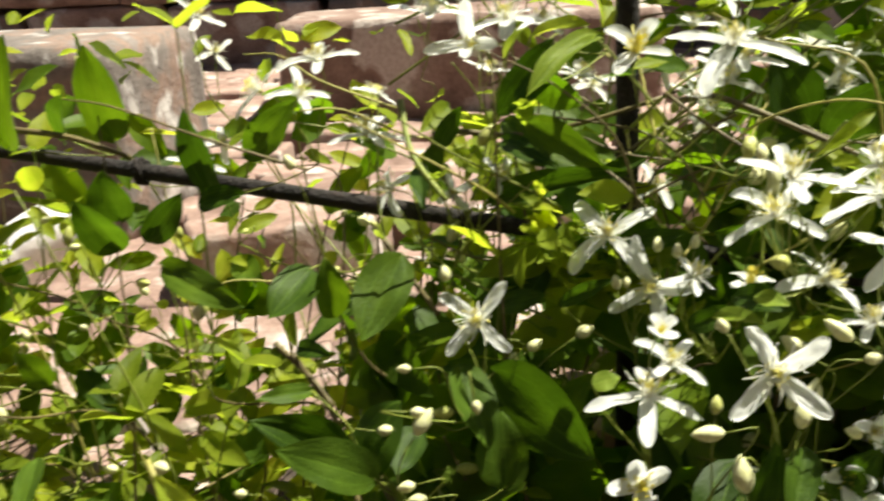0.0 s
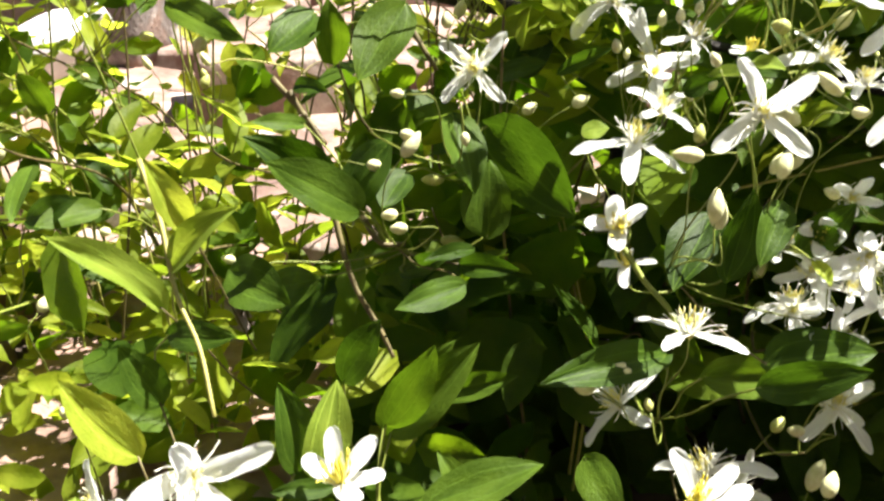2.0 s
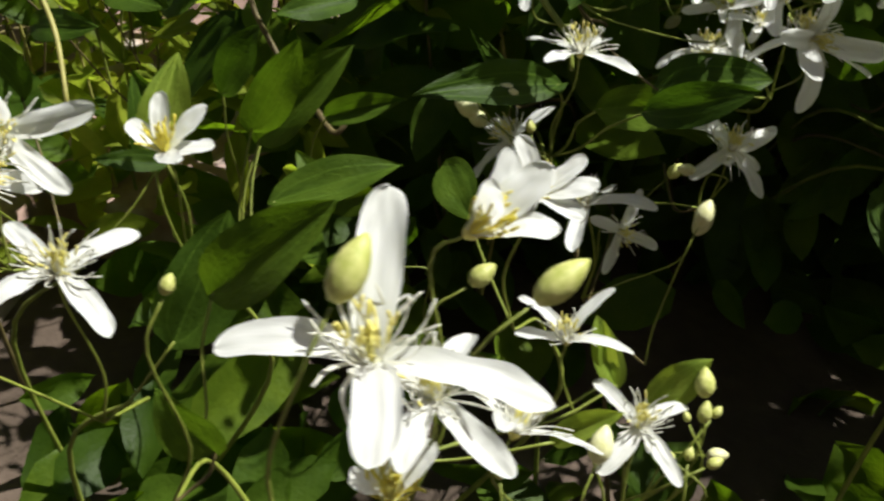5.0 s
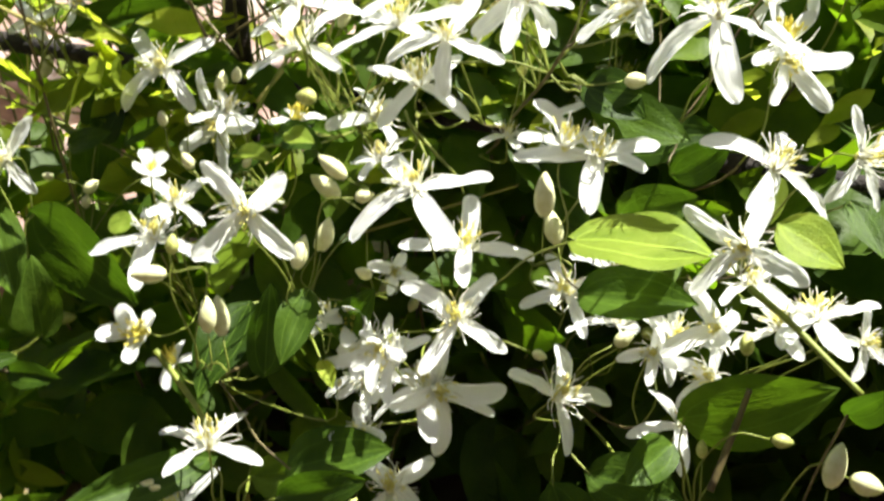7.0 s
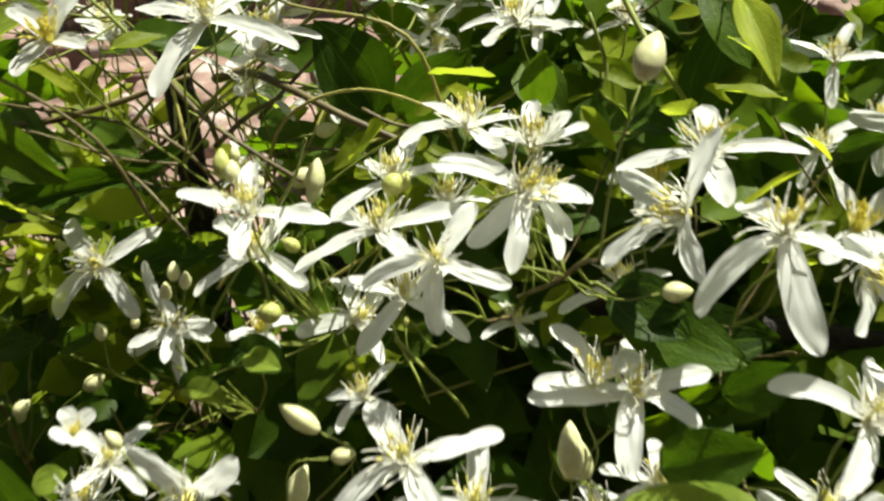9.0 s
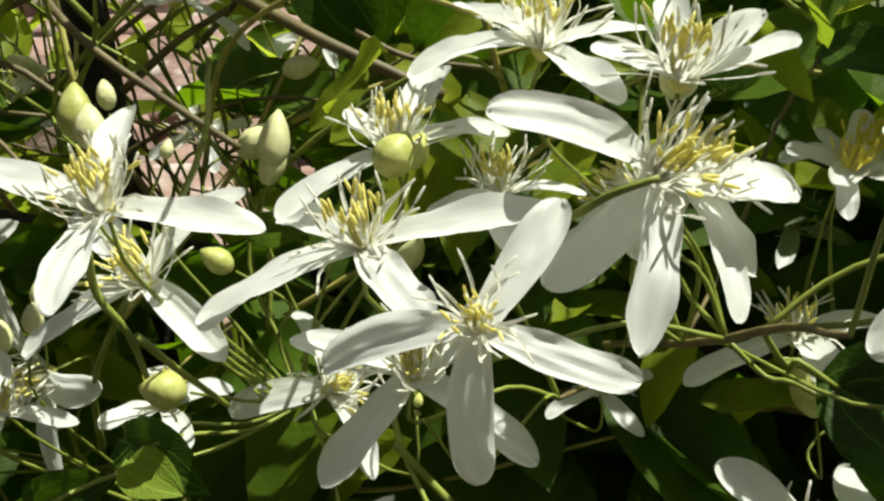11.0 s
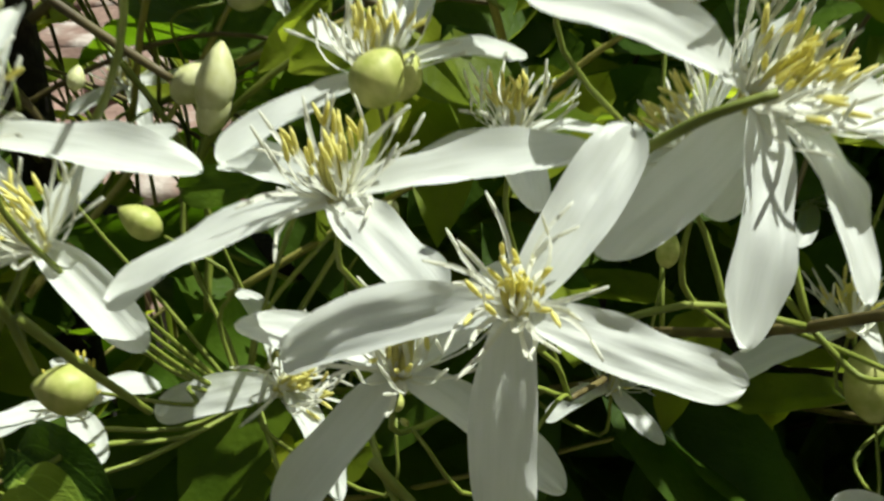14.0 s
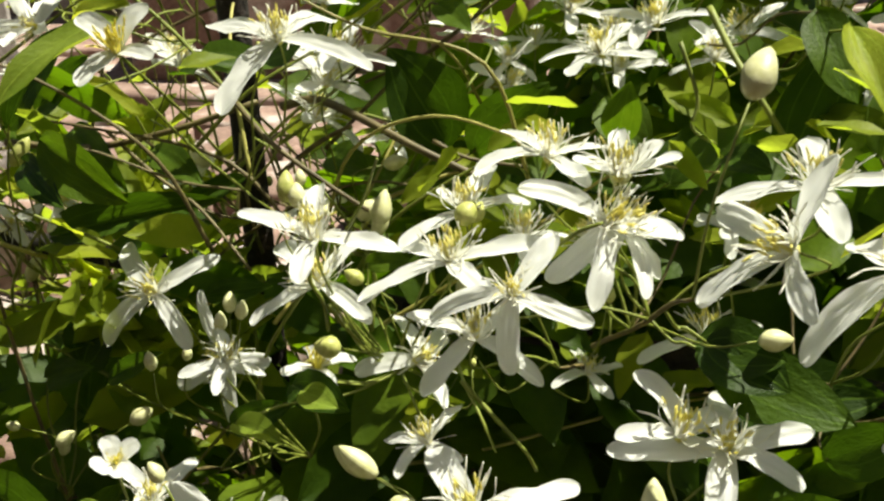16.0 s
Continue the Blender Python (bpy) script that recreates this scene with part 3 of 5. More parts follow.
flower("young", (-0.1503, 0.2360, 0.1379), (-60, -67, -112), 0.0113, ((2, 12), (98, 3), (188, 4), (252, 8)))
flower("open", (-0.0429, 0.3291, 0.2602), (-36, -8, -145), 0.0124, ((2, -7), (87, 12), (184, -8), (268, 12)))
flower("open", (-0.0198, 0.3273, 0.2460), (-13, -2, -170), 0.0140, ((1, -14), (115, 3), (180, -12), (245, 4)))
flower("open", (-0.0409, 0.3534, 0.2684), (-14, 9, -174), 0.0161, ((5, 0), (92, 5), (173, 0), (270, 4)))
flower("open", (-0.0112, 0.3222, 0.2275), (-55, 46, 147), 0.0121, ((8, -8), (91, -13), (163, -2), (277, -5)))
flower("open", (0.0299, 0.3353, 0.2821), (-15, 6, 162), 0.0194, ((-15, -16), (106, -1), (182, -23), (267, -12)))
flower("open", (0.0255, 0.3182, 0.2328), (-54, -51, -142), 0.0111, ((17, 13), (91, 11), (175, 14), (257, 3)))
flower("open", (0.0176, 0.3414, 0.2734), (-75, 3, 173), 0.0179, ((7, 24), (96, 68), (166, 50), (270, 38)))
flower("open", (-0.0626, 0.3474, 0.2593), (56, 14, -81), 0.0152, ((-14, 13), (86, -6), (198, 12), (270, 8)))
flower("open", (0.0092, 0.3242, 0.2255), (-72, 22, -148), 0.0106, ((0, 38), (90, 43), (176, 34), (274, 46)))
flower("open", (0.0832, 0.2571, 0.2182), (-20, -18, -156), 0.0098, ((8, -24), (71, -1), (187, -21), (274, 0)))
flower("open", (0.1272, 0.2152, 0.1313), (-44, -38, 155), 0.0133, ((9, 32), (93, 60), (177, 58), (262, 33)))
flower("open", (0.1498, 0.0804, 0.1699), (-12, -32, 164), 0.0131, ((-3, -7), (92, 0), (192, -7), (258, -2)))
flower("open", (0.1268, 0.2354, 0.1831), (-63, -19, 177), 0.0104, ((3, 44), (89, 55), (182, 56), (266, 59)))
flower("open", (0.1718, 0.2505, 0.1687), (-8, 1, 156), 0.0083, ((-1, 7), (95, 6), (176, 8), (271, 5)))
flower("open", (0.2399, 0.2141, 0.1744), (-44, -33, -174), 0.0103, ((13, -5), (83, -2), (174, -5), (270, 0)))
flower("open", (0.1942, 0.2304, 0.1623), (-75, 0, 164), 0.0120, ((9, 40), (89, 56), (178, 54), (264, 43)))
flower("open", (0.1210, 0.2276, 0.1677), (-74, 4, -178), 0.0139, ((-4, 55), (87, 28), (180, 36), (276, 49)))
flower("open", (0.1099, 0.2378, 0.1657), (-5, -28, -111), 0.0140, ((0, -11), (90, -3), (180, -11), (270, -3)))
flower("open", (0.1577, 0.2793, 0.2030), (-10, 1, -153), 0.0097, ((2, -6), (90, -1), (186, -7), (262, -2)))
flower("open", (0.1252, 0.2044, 0.1806), (-79, 14, 166), 0.0120, ((7, 40), (87, 55), (178, 43), (268, 54)))
flower("young", (0.1185, 0.2232, 0.1781), (-73, -2, 167), 0.0117, ((0, 59), (91, 58), (180, 63), (270, 70)))
flower("open", (0.1185, 0.2228, 0.1668), (-55, 32, 167), 0.0111, ((1, 26), (97, 43), (172, 39), (270, 30)))
flower("open", (0.1253, 0.2119, 0.1662), (-12, 1, 161), 0.0088, ((0, -4), (91, 1), (179, -4), (270, 1)))
flower("open", (0.1204, 0.2014, 0.1588), (-62, 4, 171), 0.0105, ((5, 54), (88, 63), (177, 46), (270, 44)))
flower("young", (0.1883, 0.2772, 0.2376), (-15, -6, -162), 0.0105, ((34, 9, 1.00), (153, -5, 0.66), (227, 7, 0.99), (319, 21, 0.66), (341, -6, 0.96)))

flower("open", (0.1899, 0.3202, 0.2643), (-7, -3, 179), 0.0115, ((12, -18), (168, -18), (238, 12), (313, 40)))
flower("open", (0.2334, 0.2954, 0.2582), (-4, -3, 179), 0.0120, ((76, -41), (171, 10), (234, 35), (345, 20)))
flower("open", (0.2323, 0.2964, 0.2368), (-16, -8, -157), 0.0110, ((41, -43), (117, -36), (198, 11), (318, 15)))
flower("open", (0.2385, 0.2796, 0.2481), (-12, -3, 179), 0.0115, ((7, -9), (90, -53), (163, -21), (237, 30)))
flower("young", (0.2196, 0.2426, 0.2399), (-12, -3, 179), 0.0105, ((40, -15), (112, 5), (216, 38), (299, 45)))
flower("young", (0.1858, 0.2746, 0.2378), (-20, -3, 179), 0.0080, ((78, -5), (176, -4), (251, 38), (345, 14)))
flower("open", (0.1411, 0.3406, 0.2610), (-12, -3, 179), 0.0095, ((44, -33), (147, -17), (220, 31), (319, 25)))

# buds
bud((0.0875, 0.1987, 0.1875), (0.0874, 0.2013, 0.1952))
bud((0.0820, 0.1930, 0.2054), (0.0749, 0.1918, 0.2055))
bud((0.0099, 0.2147, 0.1918), (0.0139, 0.2175, 0.1979))
bud((0.0088, 0.2164, 0.1974), (0.0131, 0.2170, 0.1968))
bud((0.0082, 0.2244, 0.2056), (0.0045, 0.2238, 0.2058))
bud((0.0245, 0.2244, 0.1966), (0.0253, 0.2233, 0.1930))
bud((0.0813, 0.2006, 0.2059), (0.0817, 0.2020, 0.2100), "green")
bud((0.0845, 0.2661, 0.2233), (0.0849, 0.2674, 0.2271))
bud((0.0633, 0.2684, 0.2103), (0.0624, 0.2696, 0.2143))
bud((-0.0041, 0.2353, 0.1814), (0.0007, 0.2361, 0.1812))
bud((0.0139, 0.2611, 0.2158), (0.0130, 0.2625, 0.2206))
bud((0.0850, 0.2118, 0.2211), (0.0830, 0.2125, 0.2243))
bud((0.0076, 0.2215, 0.1730), (0.0031, 0.2205, 0.1723))
bud((0.0107, 0.2201, 0.1697), (0.0058, 0.2192, 0.1693))
bud((0.0895, 0.2028, 0.1841), (0.0882, 0.2070, 0.1921))
bud((0.0639, 0.1945, 0.1404), (0.0579, 0.1949, 0.1429))
bud((0.1177, 0.1982, 0.1330), (0.1132, 0.1977, 0.1333))
bud((0.1171, 0.1700, 0.1343), (0.1187, 0.1731, 0.1394))
bud((0.1045, 0.2180, 0.1930), (0.1067, 0.2220, 0.1998))
bud((0.0515, 0.1698, 0.1095), (0.0460, 0.1691, 0.1097))
bud((0.0775, 0.1858, 0.1420), (0.0764, 0.1872, 0.1449), "green")
bud((-0.0686, 0.1740, 0.1280), (-0.0710, 0.1753, 0.1310))
bud((0.0847, 0.0649, 0.1823), (0.0894, 0.0682, 0.1866), "green")
bud((0.0662, 0.0519, 0.1875), (0.0682, 0.0560, 0.1931), "green")
bud((0.0754, 0.0926, 0.1632), (0.0784, 0.0948, 0.1659), "green")
bud((0.1505, 0.1037, 0.1489), (0.1470, 0.1055, 0.1521), "green")
bud((0.1215, 0.1970, 0.1162), (0.1250, 0.2019, 0.1229))
bud((0.1137, 0.2129, 0.1225), (0.1166, 0.2154, 0.1258), "green")
bud((0.0980, 0.0898, 0.1369), (0.0987, 0.0932, 0.1418))
bud((0.0843, 0.0787, 0.1411), (0.0837, 0.0801, 0.1434), "green")
bud((0.1142, 0.1061, 0.1399), (0.1136, 0.1088, 0.1440), "green")
bud((0.1146, 0.1039, 0.1365), (0.1149, 0.1059, 0.1396), "green")
bud((0.1124, 0.1036, 0.1364), (0.1116, 0.1045, 0.1378), "green")
bud((0.1161, 0.1046, 0.1374), (0.1172, 0.1059, 0.1390), "green")
bud((0.1112, 0.0998, 0.1310), (0.1092, 0.1004, 0.1324), "green")
bud((0.1134, 0.1001, 0.1313), (0.1134, 0.1016, 0.1334), "green")
bud((0.1166, 0.1002, 0.1308), (0.1189, 0.1013, 0.1321), "green")
bud((0.1267, 0.1403, 0.0963), (0.1313, 0.1412, 0.0968))
bud((0.1600, 0.1071, 0.1340), (0.1604, 0.1084, 0.1359), "green")
bud((0.0646, 0.2135, 0.1287), (0.0590, 0.2147, 0.1311))
bud((0.0373, 0.0767, 0.1642), (0.0378, 0.0784, 0.1667), "green")
bud((0.1094, 0.2288, 0.1922), (0.1114, 0.2326, 0.1995))
bud((0.1168, 0.2244, 0.2135), (0.1104, 0.2265, 0.2181), "cream", 0.85)
bud((0.1190, 0.2211, 0.2099), (0.1235, 0.2214, 0.2105))
bud((0.1618, 0.2135, 0.2084), (0.1621, 0.2181, 0.2174))
bud((0.1218, 0.2260, 0.1866), (0.1176, 0.2267, 0.1881))
bud((0.1593, 0.2006, 0.1809), (0.1625, 0.2000, 0.1797))
bud((0.2075, 0.2003, 0.1802), (0.2075, 0.2026, 0.1848), "green")
bud((0.1960, 0.1858, 0.1629), (0.1960, 0.1876, 0.1665), "green")
bud((0.2064, 0.1756, 0.1759), (0.2108, 0.1753, 0.1753), "green")
bud((0.2140, 0.1633, 0.1738), (0.2167, 0.1673, 0.1816))
bud((0.2183, 0.1640, 0.1753), (0.2247, 0.1630, 0.1733))
bud((0.0668, 0.1950, 0.1478), (0.0727, 0.1947, 0.1472))
bud((0.0367, 0.2722, 0.1891), (0.0407, 0.2737, 0.1920))
bud((0.0278, 0.2741, 0.1927), (0.0246, 0.2744, 0.1935))
bud((0.0875, 0.2572, 0.2038), (0.0867, 0.2589, 0.2071))
bud((0.0666, 0.2808, 0.2060), (0.0666, 0.2825, 0.2092))
bud((0.0763, 0.2858, 0.2157), (0.0763, 0.2880, 0.2200))
bud((0.1795, 0.2099, 0.1771), (0.1841, 0.2111, 0.1795))
bud((0.1156, 0.1972, 0.1742), (0.1162, 0.1980, 0.1758))
bud((0.1099, 0.2933, 0.2310), (0.1127, 0.2962, 0.2373))
bud((0.1053, 0.2997, 0.2331), (0.1104, 0.3017, 0.2373))
bud((0.0974, 0.2617, 0.2500), (0.0973, 0.2645, 0.2557), "green", 1.1)
bud((0.1002, 0.2584, 0.2501), (0.1000, 0.2605, 0.2545), "cream", 1.3)
bud((0.0995, 0.2670, 0.2517), (0.0990, 0.2685, 0.2548), "cream", 1.2)
bud((0.0799, 0.2661, 0.2205), (0.0798, 0.2680, 0.2244))
bud((0.1101, 0.2686, 0.2302), (0.1062, 0.2697, 0.2324), "green", 1.25)
bud((0.1074, 0.2520, 0.2236), (0.1022, 0.2523, 0.2242), "green", 1.5)
bud((0.1728, 0.2192, 0.2783), (0.1764, 0.2255, 0.2838), "cream", 1.0)
bud((0.1127, 0.2453, 0.1995), (0.1053, 0.2476, 0.2044))
bud((0.1066, 0.2394, 0.1870), (0.1105, 0.2421, 0.1927))
bud((0.1681, 0.2357, 0.1904), (0.1657, 0.2397, 0.1988))
bud((0.0857, 0.2618, 0.1995), (0.0839, 0.2626, 0.2013))
bud((0.0309, 0.2848, 0.1783), (0.0318, 0.2866, 0.1821))
bud((0.1103, 0.3148, 0.2416), (0.1161, 0.3153, 0.2427))
bud((0.1812, 0.2339, 0.2335), (0.1869, 0.2340, 0.2337))
bud((0.1606, 0.2730, 0.2228), (0.1615, 0.2746, 0.2262), "green")
bud((0.1325, 0.2586, 0.2159), (0.1328, 0.2594, 0.2175), "green")
bud((0.0516, 0.2796, 0.1906), (0.0566, 0.2810, 0.1935))
bud((0.1836, 0.2671, 0.2066), (0.1826, 0.2711, 0.2148), "green", 1.1)
bud((0.1307, 0.2549, 0.2476), (0.1337, 0.2568, 0.2513), "green", 1.5)
bud((0.1333, 0.2598, 0.2462), (0.1349, 0.2615, 0.2496), "green", 1.3)
bud((0.1338, 0.2446, 0.2250), (0.1332, 0.2448, 0.2256), "green")
bud((0.1017, 0.2761, 0.2421), (0.1024, 0.2772, 0.2443))
bud((0.1107, 0.2936, 0.2329), (0.1124, 0.2975, 0.2409))
bud((0.0882, 0.2479, 0.2066), (0.0902, 0.2490, 0.2088))
bud((0.1592, 0.2501, 0.2560), (0.1598, 0.2522, 0.2603), "cream", 1.5)

# leaves
leaf((-0.1684, 0.3534, 0.2403), (-0.1535, 0.3387, 0.2838), 0.0202, 0)
leaf((-0.1282, 0.3610, 0.2406), (-0.1251, 0.3425, 0.2794), 0.0170, 10)
leaf((-0.1571, 0.3762, 0.2382), (-0.1481, 0.3631, 0.2579), 0.0142, 0)
leaf((-0.0856, 0.3505, 0.2181), (-0.0898, 0.3410, 0.2555), 0.0154, -30)
leaf((-0.0708, 0.3485, 0.2354), (-0.0470, 0.3388, 0.2570), 0.0126, 20)
leaf((-0.1210, 0.3420, 0.2124), (-0.1242, 0.3376, 0.2328), 0.0152, 0)
leaf((-0.1220, 0.3382, 0.2018), (-0.1298, 0.3233, 0.2252), 0.0149, -20)
leaf((-0.1072, 0.3321, 0.2071), (-0.0910, 0.3305, 0.2253), 0.0108, 30)
leaf((-0.0879, 0.3396, 0.2186), (-0.0679, 0.3345, 0.2242), 0.0089, 0)
leaf((-0.1870, 0.3213, 0.2192), (-0.1731, 0.3248, 0.2535), 0.0143, 40)
leaf((-0.1783, 0.3432, 0.2157), (-0.1677, 0.3431, 0.2412), 0.0103, 10)
leaf((-0.2002, 0.3513, 0.2832), (-0.1754, 0.3299, 0.2697), 0.0101, 0)
leaf((0.0068, 0.3124, 0.2447), (0.0157, 0.3080, 0.2584), 0.0062, 20)
leaf((0.0050, 0.3094, 0.2366), (0.0077, 0.3132, 0.2464), 0.0065, 0)
leaf((0.0012, 0.3091, 0.2377), (0.0052, 0.2857, 0.2301), 0.0059, 0)
leaf((0.0330, 0.3014, 0.2609), (0.0483, 0.2977, 0.2731), 0.0080, 0)
leaf((0.0383, 0.2899, 0.2556), (0.0597, 0.2793, 0.2445), 0.0102, 20)
leaf((0.0296, 0.2968, 0.2492), (0.0465, 0.2768, 0.2443), 0.0068, 0)
leaf((0.0577, 0.2911, 0.2802), (0.0380, 0.2721, 0.2668), 0.0077, 0, "young")
leaf((0.0314, 0.2845, 0.2751), (0.0378, 0.2783, 0.2851), 0.0047, 0, "young")
leaf((-0.0010, 0.2725, 0.2194), (-0.0107, 0.2527, 0.2006), 0.0146, -10)
leaf((-0.0304, 0.2759, 0.2146), (-0.0398, 0.2596, 0.2048), 0.0131, 0)
leaf((-0.0231, 0.2722, 0.2009), (-0.0240, 0.2688, 0.2212), 0.0093, 20)
leaf((-0.0781, 0.2780, 0.2155), (-0.0467, 0.2596, 0.2084), 0.0098, 0)
leaf((-0.0150, 0.2408, 0.1710), (-0.0360, 0.2226, 0.1911), 0.0118, 0)
leaf((-0.0092, 0.2361, 0.1699), (0.0024, 0.2398, 0.1884), 0.0180, -30)
leaf((0.0174, 0.2547, 0.1915), (0.0266, 0.2389, 0.1737), 0.0122, -30)
leaf((0.0272, 0.2587, 0.1884), (0.0555, 0.2471, 0.1664), 0.0211, 35)
leaf((0.0068, 0.2364, 0.1482), (0.0243, 0.2233, 0.1623), 0.0059, 0)
leaf((-0.0253, 0.2455, 0.1887), (-0.0373, 0.2334, 0.1916), 0.0052, 0)
leaf((-0.0311, 0.2581, 0.1964), (-0.0189, 0.2501, 0.1978), 0.0052, 0)
leaf((-0.1184, 0.2674, 0.1789), (-0.1229, 0.2611, 0.1933), 0.0088, 0)
leaf((-0.1361, 0.2307, 0.1766), (-0.1135, 0.2207, 0.1964), 0.0107, 0)
leaf((-0.0465, 0.1860, 0.1566), (-0.0660, 0.1697, 0.1809), 0.0086, 0, "young")
leaf((-0.0439, 0.1900, 0.1659), (-0.0256, 0.1896, 0.1846), 0.0083, 10, "young")
leaf((-0.0409, 0.1942, 0.1756), (-0.0485, 0.1891, 0.1949), 0.0074, 0, "young")
leaf((-0.0906, 0.2038, 0.1687), (-0.0726, 0.2001, 0.1785), 0.0075, 0)
leaf((-0.0336, 0.1420, 0.1443), (-0.0477, 0.1390, 0.1634), 0.0091, 0, "young")
leaf((0.0070, 0.1383, 0.1476), (0.0092, 0.1483, 0.1651), 0.0085, 20, "young")
leaf((0.0145, 0.1741, 0.1375), (0.0262, 0.1721, 0.1620), 0.0095, 20)
leaf((0.0152, 0.1776, 0.1332), (0.0353, 0.1826, 0.1579), 0.0116, 0)
leaf((0.0813, 0.2060, 0.1463), (0.0500, 0.1800, 0.1493), 0.0096, 0)
leaf((0.0927, 0.2053, 0.1420), (0.1197, 0.2014, 0.1486), 0.0104, 0)
leaf((0.0290, 0.1468, 0.1364), (0.0534, 0.1552, 0.1451), 0.0095, -20)
leaf((0.0201, 0.1147, 0.1224), (0.0280, 0.1240, 0.1476), 0.0138, 30)
leaf((-0.0210, 0.0863, 0.1443), (-0.0268, 0.0814, 0.1578), 0.0071, 0, "young")
leaf((-0.0356, 0.0981, 0.1487), (-0.0275, 0.0978, 0.1565), 0.0040, 0, "young")
leaf((-0.0215, 0.1002, 0.1489), (-0.0139, 0.0826, 0.1462), 0.0073, 0)
leaf((-0.0133, 0.0859, 0.1416), (-0.0010, 0.0857, 0.1484), 0.0034, 0, "young")
leaf((-0.0293, 0.1098, 0.1578), (-0.0242, 0.0947, 0.1500), 0.0055, 0, "young")
leaf((-0.0306, 0.0952, 0.1421), (-0.0253, 0.0954, 0.1516), 0.0039, 0, "young")
leaf((0.0118, 0.1340, 0.1491), (0.0006, 0.1276, 0.1508), 0.0038, 0)
leaf((-0.0048, 0.2294, 0.1698), (-0.0266, 0.2131, 0.1877), 0.0126, 0)
leaf((0.0308, 0.2411, 0.1607), (0.0295, 0.2469, 0.1819), 0.0135, 10)
leaf((-0.0383, 0.2156, 0.1536), (-0.0181, 0.2054, 0.1507), 0.0138, 0)
leaf((-0.0290, 0.2237, 0.1450), (-0.0135, 0.2187, 0.1526), 0.0111, 0)
leaf((-0.0458, 0.1796, 0.1322), (-0.0541, 0.1766, 0.1497), 0.0094, 20)
leaf((-0.0455, 0.1881, 0.1475), (-0.0251, 0.1823, 0.1524), 0.0076, 0)
leaf((-0.0054, 0.1658, 0.1277), (-0.0097, 0.1665, 0.1510), 0.0097, 30)
leaf((-0.0018, 0.1982, 0.1333), (0.0080, 0.1987, 0.1526), 0.0096, 0)
leaf((0.0050, 0.2458, 0.1760), (0.0013, 0.2306, 0.1702), 0.0095, 0)
leaf((0.0270, 0.2152, 0.1565), (0.0112, 0.2004, 0.1547), 0.0076, 0)
leaf((0.0276, 0.2293, 0.1610), (0.0157, 0.2164, 0.1617), 0.0042, 0)
leaf((0.0908, 0.2254, 0.1788), (0.0812, 0.2051, 0.1655), 0.0119, 10)
leaf((0.1066, 0.2199, 0.1856), (0.1011, 0.2067, 0.1736), 0.0083, -10)
leaf((0.0622, 0.1589, 0.1452), (0.0708, 0.1460, 0.1404), 0.0083, 10)
leaf((0.0371, 0.1571, 0.1282), (0.0287, 0.1624, 0.1404), 0.0061, 20)
leaf((-0.1028, 0.2290, 0.1740), (-0.0953, 0.2035, 0.1677), 0.0077, 0)
leaf((-0.0723, 0.2093, 0.1720), (-0.0838, 0.1955, 0.1709), 0.0072, 0)
leaf((0.0415, 0.0809, 0.1329), (0.0347, 0.0771, 0.1468), 0.0071, 0)
leaf((0.0919, 0.0981, 0.1317), (0.1016, 0.0986, 0.1401), 0.0042, 0, "young")
leaf((0.1067, 0.1078, 0.1345), (0.1145, 0.1097, 0.1451), 0.0060, 0, "young")
leaf((0.0998, 0.1130, 0.1341), (0.0965, 0.1143, 0.1457), 0.0030, 0, "young")
leaf((0.0102, 0.1959, 0.1268), (0.0277, 0.1998, 0.1482), 0.0076, 0)
leaf((0.0231, 0.2085, 0.1261), (0.0444, 0.2050, 0.1362), 0.0071, 0)
leaf((0.0362, 0.1329, 0.1343), (0.0425, 0.1292, 0.1477), 0.0047, 0)
leaf((0.1022, 0.1862, 0.1516), (0.1233, 0.1774, 0.1641), 0.0088, 0)
leaf((0.1009, 0.1113, 0.1346), (0.0955, 0.1173, 0.1442), 0.0047, 0, "young")
leaf((0.0299, 0.1108, 0.1391), (0.0503, 0.1129, 0.1605), 0.0118, 0)
leaf((0.1711, 0.0957, 0.1722), (0.1743, 0.0918, 0.1857), 0.0062, 0, "young")
leaf((0.1848, 0.1428, 0.1483), (0.1907, 0.1419, 0.1665), 0.0083, 0)
# The paler young tone puts sunlight into this leaf's colour.
leaf((0.1670, 0.1987, 0.2101), (0.1944, 0.1880, 0.2112), 0.0196, -25, "young")
leaf((0.1722, 0.2153, 0.1878), (0.1954, 0.2011, 0.1929), 0.0132, -20)
# Young tone again for a sunlit leaf: brightness set by colour.
leaf((0.2099, 0.2000, 0.2127), (0.2211, 0.1915, 0.2071), 0.0118, 0, "young")
leaf((0.1764, 0.2406, 0.2263), (0.1962, 0.2269, 0.2214), 0.0119, 0)
leaf((0.0223, 0.3190, 0.1708), (0.0242, 0.3321, 0.1965), 0.0145, 25)
leaf((0.1040, 0.1927, 0.1543), (0.1276, 0.1908, 0.1617), 0.0141, -30)
leaf((0.0955, 0.2153, 0.1657), (0.0986, 0.2166, 0.1902), 0.0098, 10)
leaf((0.1135, 0.2194, 0.1737), (0.1232, 0.2160, 0.1890), 0.0087, 0)
leaf((0.1935, 0.1939, 0.1678), (0.2223, 0.1844, 0.1822), 0.0150, 12)
leaf((0.2178, 0.1698, 0.1865), (0.2225, 0.1637, 0.1967), 0.0062, 0)
leaf((0.2268, 0.2067, 0.2148), (0.2293, 0.1923, 0.2087), 0.0068, 0)
leaf((0.1118, 0.1998, 0.1792), (0.1149, 0.1928, 0.1765), 0.0034, 0, "young")
